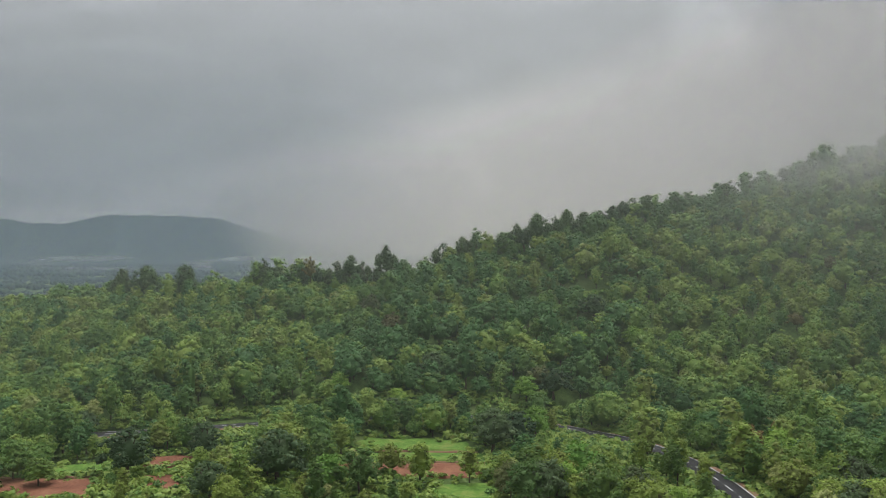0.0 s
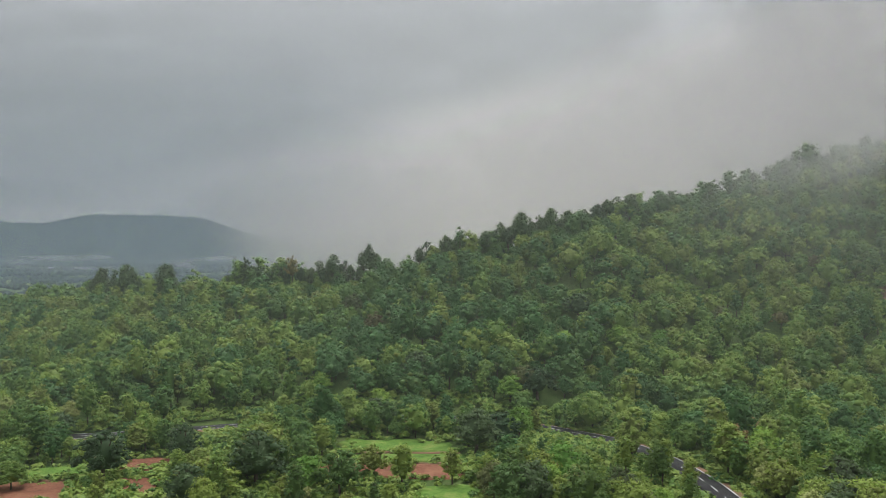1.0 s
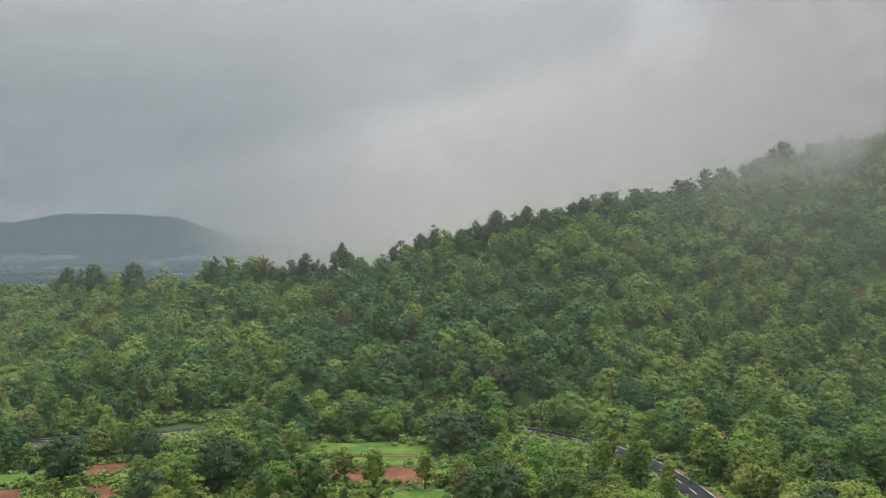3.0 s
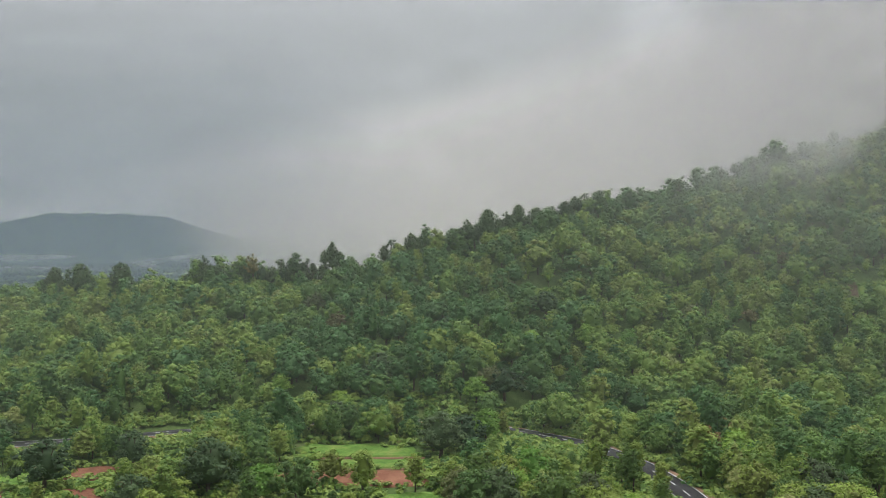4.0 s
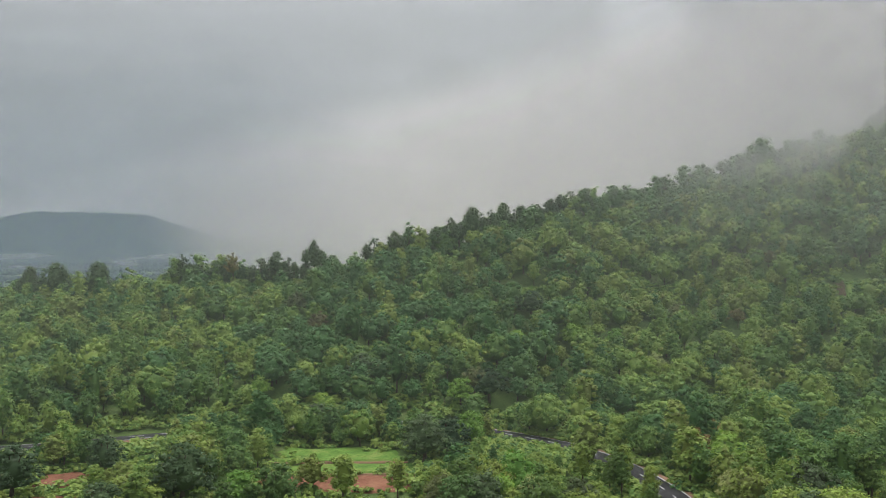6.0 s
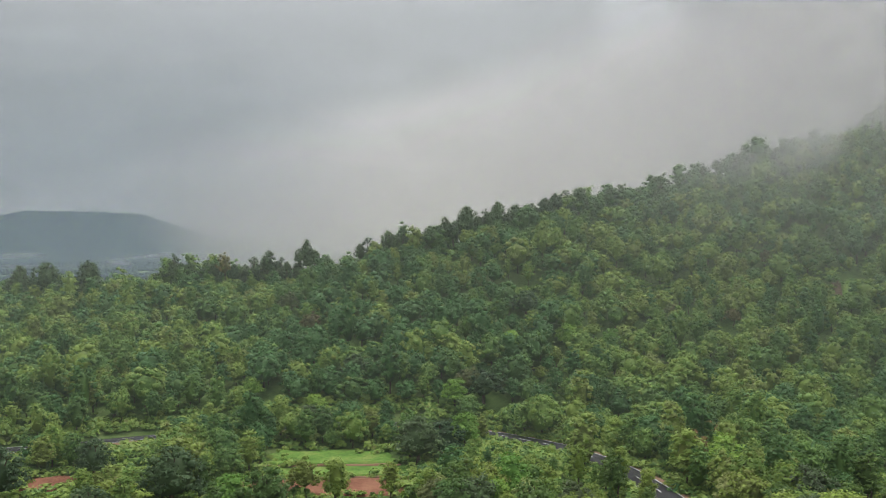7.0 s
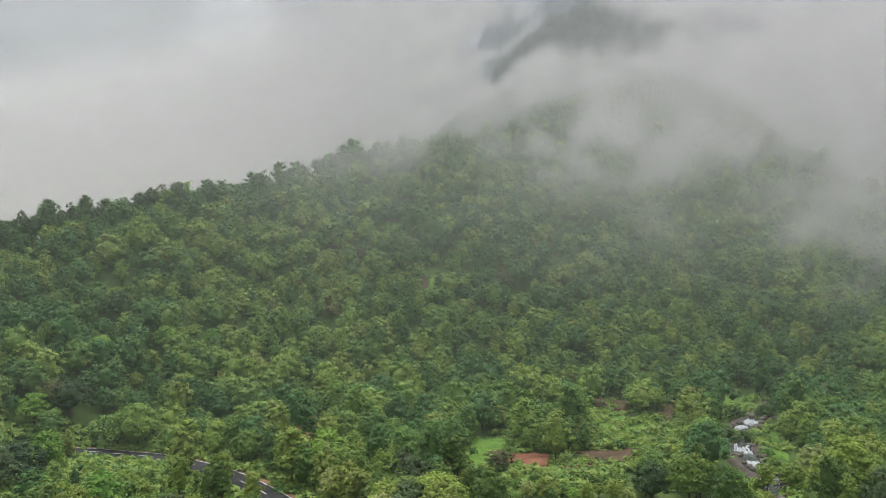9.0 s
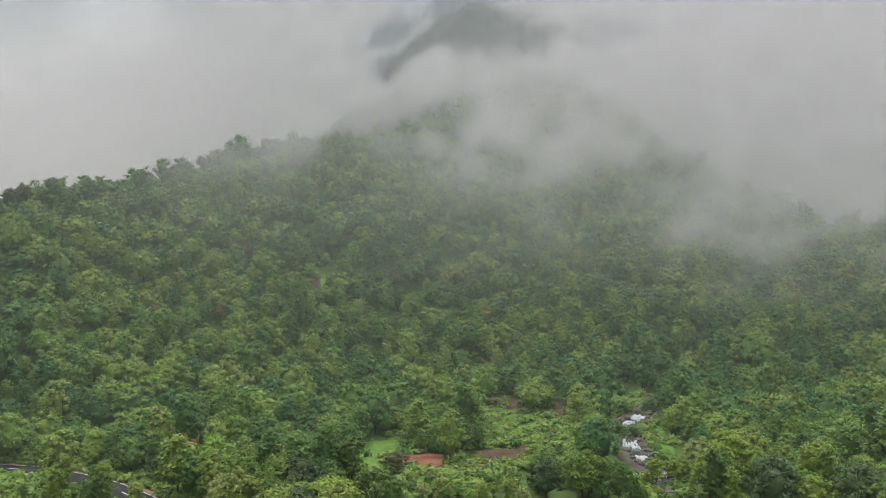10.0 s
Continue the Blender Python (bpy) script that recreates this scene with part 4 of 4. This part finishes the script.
for _, mat, poly, _ in PLOTS:
    p = np.array(poly, float)
    inner = [tuple(q) for q in p.mean(0) + (p - p.mean(0)) * 0.72]
    good &= ~inside(poly, ux, uy) | (~inside(inner, ux, uy) & (rng.random(len(ux)) < 0.55)) | (rng.random(len(ux)) < (0.12 if mat is CROP else 0.03))
ux, uy = ux[good][:4000], uy[good][:4000]
ri, ro = rng.integers(0, len(road_c), 2000), rng.choice((-1, 1), 2000) * rng.uniform(4.6, 13, 2000)
rs = road_c[ri] + road_n[ri] * ro[:, None] + rng.uniform(-1, 1, (2000, 2))
ux, uy = np.concatenate([ux, rs[:, 0]]), np.concatenate([uy, rs[:, 1]])
ca = np.radians(rng.uniform(-30, 30, 1400))
cr = np.interp(np.degrees(ca), COLS[0], COLS[1]) + rng.uniform(-16, 6, 1400)
ux, uy = np.concatenate([ux, cr * np.sin(ca)]), np.concatenate([uy, cr * np.cos(ca)])
# tussocks that break up the grass by the brown fields, and growth that leans over the stream between its falls
gu, gv = rng.random(80), rng.random(80)
corner = np.array([(178, 232), (189, 216), (162, 194), (151, 202)], float)
tuft = corner[0] * ((1 - gu) * (1 - gv))[:, None] + corner[1] * (gu * (1 - gv))[:, None] + corner[2] * (gu * gv)[:, None] + corner[3] * ((1 - gu) * gv)[:, None]
tuft = tuft[np.sin(gu * 9 + 1) * np.sin(gv * 11) > -0.25]
bi = rng.integers(0, len(stream_c), 260)
bo = rng.choice((-1, 1), 260) * rng.uniform(2.6, 5.5, 260)
lean = stream_c[bi] + stream_n[bi] * bo[:, None]
gapped = np.ones(260, bool)
for px, py, pr in ((203, 198, 9), (196, 193, 9), (175, 175, 9), (170, 169, 6), (165, 163, 6), (159, 153, 7)):
    gapped &= np.hypot(lean[:, 0] - px, lean[:, 1] - py) > pr
# low growth between the crowns on the slope
sa = np.radians(rng.uniform(-27, 60, 1900))
sd = rng.uniform(255, 400, 1900)
slope = np.stack([sd * np.sin(sa), sd * np.cos(sa)], 1)
slope = slope[gap_to(road_c[::2], slope[:, 0], slope[:, 1]) > 6]
extra = np.vstack([tuft, lean[gapped], slope])
ux, uy = np.concatenate([extra[:, 0], ux]), np.concatenate([extra[:, 1], uy])
uz = ground_z(ux, uy)
for i in range(len(ux)):
    cv, _, ct = UNDER[rng.integers(len(UNDER))]
    w, s = rng.uniform(0, 6.283), rng.uniform(0.6, 1.5) * (1.6 if i >= 6000 + len(extra) else 1.0)
    m = np.array([[math.cos(w), math.sin(w), 0], [-math.sin(w), math.cos(w), 0], [0, 0, rng.uniform(0.7, 1.2)]]) * s
    V.append(cv @ m + (ux[i], uy[i], uz[i]))
    T.append(ct + at)
    at += len(cv)
    # growth on the crest is tinted darker too, as if backlit
    TINT_T.append(np.full(len(ct), float(np.clip(rng.normal(0.6 if i < 6000 + len(extra) else 0.22, 0.18), 0, 0.8))))
wood = empty("forest")
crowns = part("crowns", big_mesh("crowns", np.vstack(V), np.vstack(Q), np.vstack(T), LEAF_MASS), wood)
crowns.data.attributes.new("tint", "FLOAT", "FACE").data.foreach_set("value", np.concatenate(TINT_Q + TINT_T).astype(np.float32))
tagged(crowns, kind="stuff")
tagged(part("trunks", big_mesh("trunks", np.vstack(TV), np.vstack(TQ), np.zeros((0, 3), int), BARK), wood), kind="stuff")
tagged(wood, "dense mixed green monsoon forest covering the hillside", "forest", kind="stuff")

# ---- plots ----
for n, (name, mat, poly, label) in enumerate(PLOTS):
    rng = np.random.default_rng(500 + n)
    p = np.array(poly, float)
    c = p.mean(0)
    u, v = np.meshgrid(np.linspace(0, 1, 26), np.linspace(0, 1, 26))
    wob = 0.11 * wave(u * 60, v * 60, 14, n)
    uu, vv = u + wob * (0.4 + np.abs(v - 0.5)), v + 0.11 * wave(v * 60, u * 60, 13, n + 3)
    xy = (p[0] * ((1 - uu) * (1 - vv))[..., None] + p[1] * (uu * (1 - vv))[..., None] + p[2] * (uu * vv)[..., None] + p[3] * ((1 - uu) * vv)[..., None])
    edge = np.minimum(np.minimum(u, 1 - u), np.minimum(v, 1 - v))
    lift = np.where(edge <= 0, -0.5, 0.35)
    furrow = (0.07 * np.sin(v * 75) if mat is not CROP else 0.10 * rng.random(u.shape)) * (edge > 0.03)
    z = ground_z(xy[..., 0], xy[..., 1]) + lift + furrow + 0.10 * wave(xy[..., 0], xy[..., 1], 3.0, n)
    ob = new(name, grid_mesh(name, np.concatenate([xy - c, (z - 0.0)[..., None]], -1), mat))
    ob.matrix_basis = pose(c[0], c[1], 0)
    tagged(ob, label, "field", "plots on the valley floor")

# low earth banks between the terraces
def bank(points, width, height, label):
    c, n = smooth_line(points, 1.0)
    k = np.arange(len(c))
    h = height * (0.8 + 0.3 * np.sin(k * 0.7) * np.sin(k * 0.23 + 1))
    z = ground_z(*c.T)
    pts = np.stack([np.concatenate([c + n * o * width, (z + l * h - (0.3 if l == 0 else 0))[:, None]], 1) for o, l in ((-0.5, 0), (-0.28, 0.8), (0, 1), (0.28, 0.8), (0.5, 0))], 1)
    return tagged(new("earth_bank", grid_mesh("earth_bank", pts, VERGE)), label, "bank", "banks between the plots")


bank([(-25, 230.6), (-8, 230.6), (9, 229.6)], 1.2, 0.5, "low brown earth bank between grass terraces")
bank([(-24, 218.8), (-10, 218.9), (12, 218.8)], 1.2, 0.5, "low brown earth bank above the red field")
bank([(-104, 202), (-90, 203), (-77, 204)], 1.4, 0.8, "low earth bank at the edge of a field")
bank([(118, 189), (128, 188), (138, 181), (146, 178)], 1.4, 0.8, "low earth bank at the edge of a field")


# ---- the grassy track ----
tz = ground_z(*track_c.T)
pts = np.stack([np.concatenate([track_c + track_n * o, (tz + l)[:, None]], 1) for o, l in ((-2.2, -0.3), (-1.6, 0.3), (0, 0.38), (1.6, 0.3), (2.2, -0.3))], 1)
tagged(new("pavement_track", grid_mesh("track", pts, CROP)), "grass-grown cart track at the foot of the hill", "track", kind="structure")


# ---- the stream with its small falls ----
bed_z = ground_z(*stream_c.T)
s = np.arange(len(stream_c)) * 1.5


def along(x, y):
    """How far down the stream a place lies, in metres."""
    return 1.5 * float(np.argmin(np.hypot(stream_c[:, 0] - x, stream_c[:, 1] - y)))


FALL_A, FALL_B, FALL_C, FALL_D, FALL_E = along(203, 198), along(196, 194), along(176, 176), along(166, 164), along(160, 154)
FALLS = [(FALL_A, 1.6), (FALL_B, 0.8), (FALL_C, 2.2), (FALL_D, 1.3), (FALL_E, 1.3)]
drop = sum(h * (1 - step(p - 2.5, p + 2.5, s)) for p, h in FALLS)
bed_z = bed_z + 0.2 + 0.14 * drop
pts = np.stack([np.concatenate([stream_c + stream_n * (o + 0.7 * np.sin(s * 0.4 + o))[:, None], (bed_z + l)[:, None]], 1)
                for o, l in ((-5.6, -2.0), (-4.2, 0.35), (-3.0, 0.1), (-1.5, -0.25), (1.5, -0.25), (3.0, 0.1), (4.2, 0.35), (5.6, -2.0))], 1)
tagged(new("stream_bed", grid_mesh("stream_bed", pts, ROCK, smooth=False)), "wet dark brown rock bed of the stream", "stream bed", kind="structure")
pts = np.stack([np.concatenate([stream_c + stream_n * o, (bed_z + l)[:, None]], 1) for o, l in ((-2.9, -0.05), (-1, -0.02), (1, -0.02), (2.9, -0.05))], 1)
tagged(new("water", grid_mesh("water", pts, WATER)), "shallow running water of a hill stream", "water", kind="structure")


def cascade(n, at, length, width, label):
    """White water that breaks into strands over ledges."""
    rng = np.random.default_rng(40 + n)
    verts, quads, m = [], [], 0
    for k in range(14):
        mid, off = at + rng.uniform(-0.4, 0.4) * length, rng.uniform(-1, 1) * width
        half, wide = rng.uniform(0.12, 0.34) * length, rng.uniform(0.10, 0.34)
        i0 = np.interp(np.linspace(mid - half, mid + half, 9), s, np.arange(len(s)))
        cx, cy, cz, nx, ny = (np.interp(i0, np.arange(len(s)), v) for v in (stream_c[:, 0], stream_c[:, 1], bed_z, stream_n[:, 0], stream_n[:, 1]))
        for q, (o, up_by) in enumerate(((-1, -0.1), (-0.3, 0.3), (0.4, 0.34), (1, -0.1))):
            w = off + 0.3 * np.sin(np.arange(9) * 0.9 + k) + o * wide * np.sin(np.linspace(0.25, 2.9, 9))
            verts.append(np.stack([cx + nx * w, cy + ny * w, cz + 0.12 + up_by * rng.uniform(0.6, 1.2, 9)], 1))
        for q in range(3):
            for p in range(8):
                a = m + q * 9 + p
                quads.append((a, a + 9, a + 10, a + 1))
        m += 36
    tagged(new("cascade", big_mesh("cascade", np.vstack(verts), np.array(quads), np.zeros((0, 3), int), FOAM)), label, "waterfall", "falls of the stream")


cascade(0, FALL_A, 7, 1.8, "white water tumbling over a dark rock ledge")
cascade(1, FALL_B, 4, 1.4, "white water tumbling over a dark rock ledge")
cascade(2, FALL_C, 10, 2.0, "white water tumbling over a dark rock ledge")
cascade(3, FALL_D, 4, 1.1, "small white cascade between boulders")
cascade(4, FALL_E, 7, 2.0, "small white cascade between boulders")


def boulder(n, x, y, z, size):
    rng = np.random.default_rng(3000 + n)
    bm = bmesh.new()
    bmesh.ops.create_icosphere(bm, subdivisions=2, radius=1.0)
    k = rng.uniform(0, 9, 3)
    for v in bm.verts:
        v.co *= 1 + 0.28 * noise.noise(v.co * 1.1 + Vector(k)) + 0.12 * noise.noise(v.co * 2.7 + Vector(k))
        v.co = Vector((v.co.x * rng_shape[0], v.co.y * rng_shape[1], v.co.z * 0.62)) * size
    me = bpy.data.meshes.new("boulder")
    bm.to_mesh(me)
    bm.free()
    me.materials.append(ROCK)
    ob = new("boulder", me)
    ob.matrix_basis = pose(x, y, z, 0, 0, rng.uniform(0, 360))
    tagged(ob, "wet dark brown boulder in the stream bed", "boulder", "boulders of the stream")


rng = np.random.default_rng(5)
for n in range(70):
    rng_shape = rng.uniform(0.8, 1.3, 2)
    i = int(rng.integers(12, len(stream_c) - 12))
    o = float(rng.choice((-1, 1)) * rng.uniform(1.2, 4.0))
    boulder(n, *(stream_c[i] + stream_n[i] * o), bed_z[i] + 0.1, float(rng.uniform(0.4, 1.25)))

# ---- the far plain: woods and meadows ----
rng = np.random.default_rng(21)
V, T, at = [], [], 0
for k in range(7000):
    az = radians(rng.uniform(-36, 2))
    d = 900 + 2150 * rng.random() ** 0.8
    x, y = d * math.sin(az), d * math.cos(az)
    if wave(x, y * 2.2, 190, 2.0) + 0.35 * wave(x, y * 2, 60, 5.0) < -0.08:
        continue
    sc = rng.uniform(2.4, 5.5) * np.array([1.4, 1.4, 1.0])
    v = ICO_V * sc * rng.uniform(0.75, 1.25, (12, 1)) + (x, y, float(ground_z(x, y)) + sc[2] * 0.55)
    V.append(v)
    T.append(ICO_F + at)
    at += 12
tagged(new("far_woods", big_mesh("far_woods", np.vstack(V), np.zeros((0, 4), int), np.vstack(T), FAR_WOOD)), "dark hazy woods scattered over the far plain", "woods", kind="stuff")
for n, (b0, b1, d0, d1) in enumerate([(-27, -25.6, 1500, 1750), (-25.6, -23.4, 1420, 1640), (-21.6, -19.4, 1750, 2050), (-19.0, -16.8, 1650, 1950), (-26, -22, 2500, 2700), (-20, -15.5, 2450, 2650), (-14.5, -11.5, 1600, 2000)]):
    a, r, x, y = sector(b0, b1, 14, np.linspace(d0, d1, 10))
    x = x + 9 * wave(x, y, 40, n)
    edge = (a <= a.min() + 1e-9) | (a >= a.max() - 1e-9) | (r <= d0) | (r >= d1)
    tagged(new("far_meadow", grid_mesh("far_meadow", np.stack([x, y, ground_z(x, y) + np.where(edge, -0.5, 1.0)], -1), FAR_FIELD)),
           "pale green meadow on the hazy plain", "meadow", "meadows of the plain")
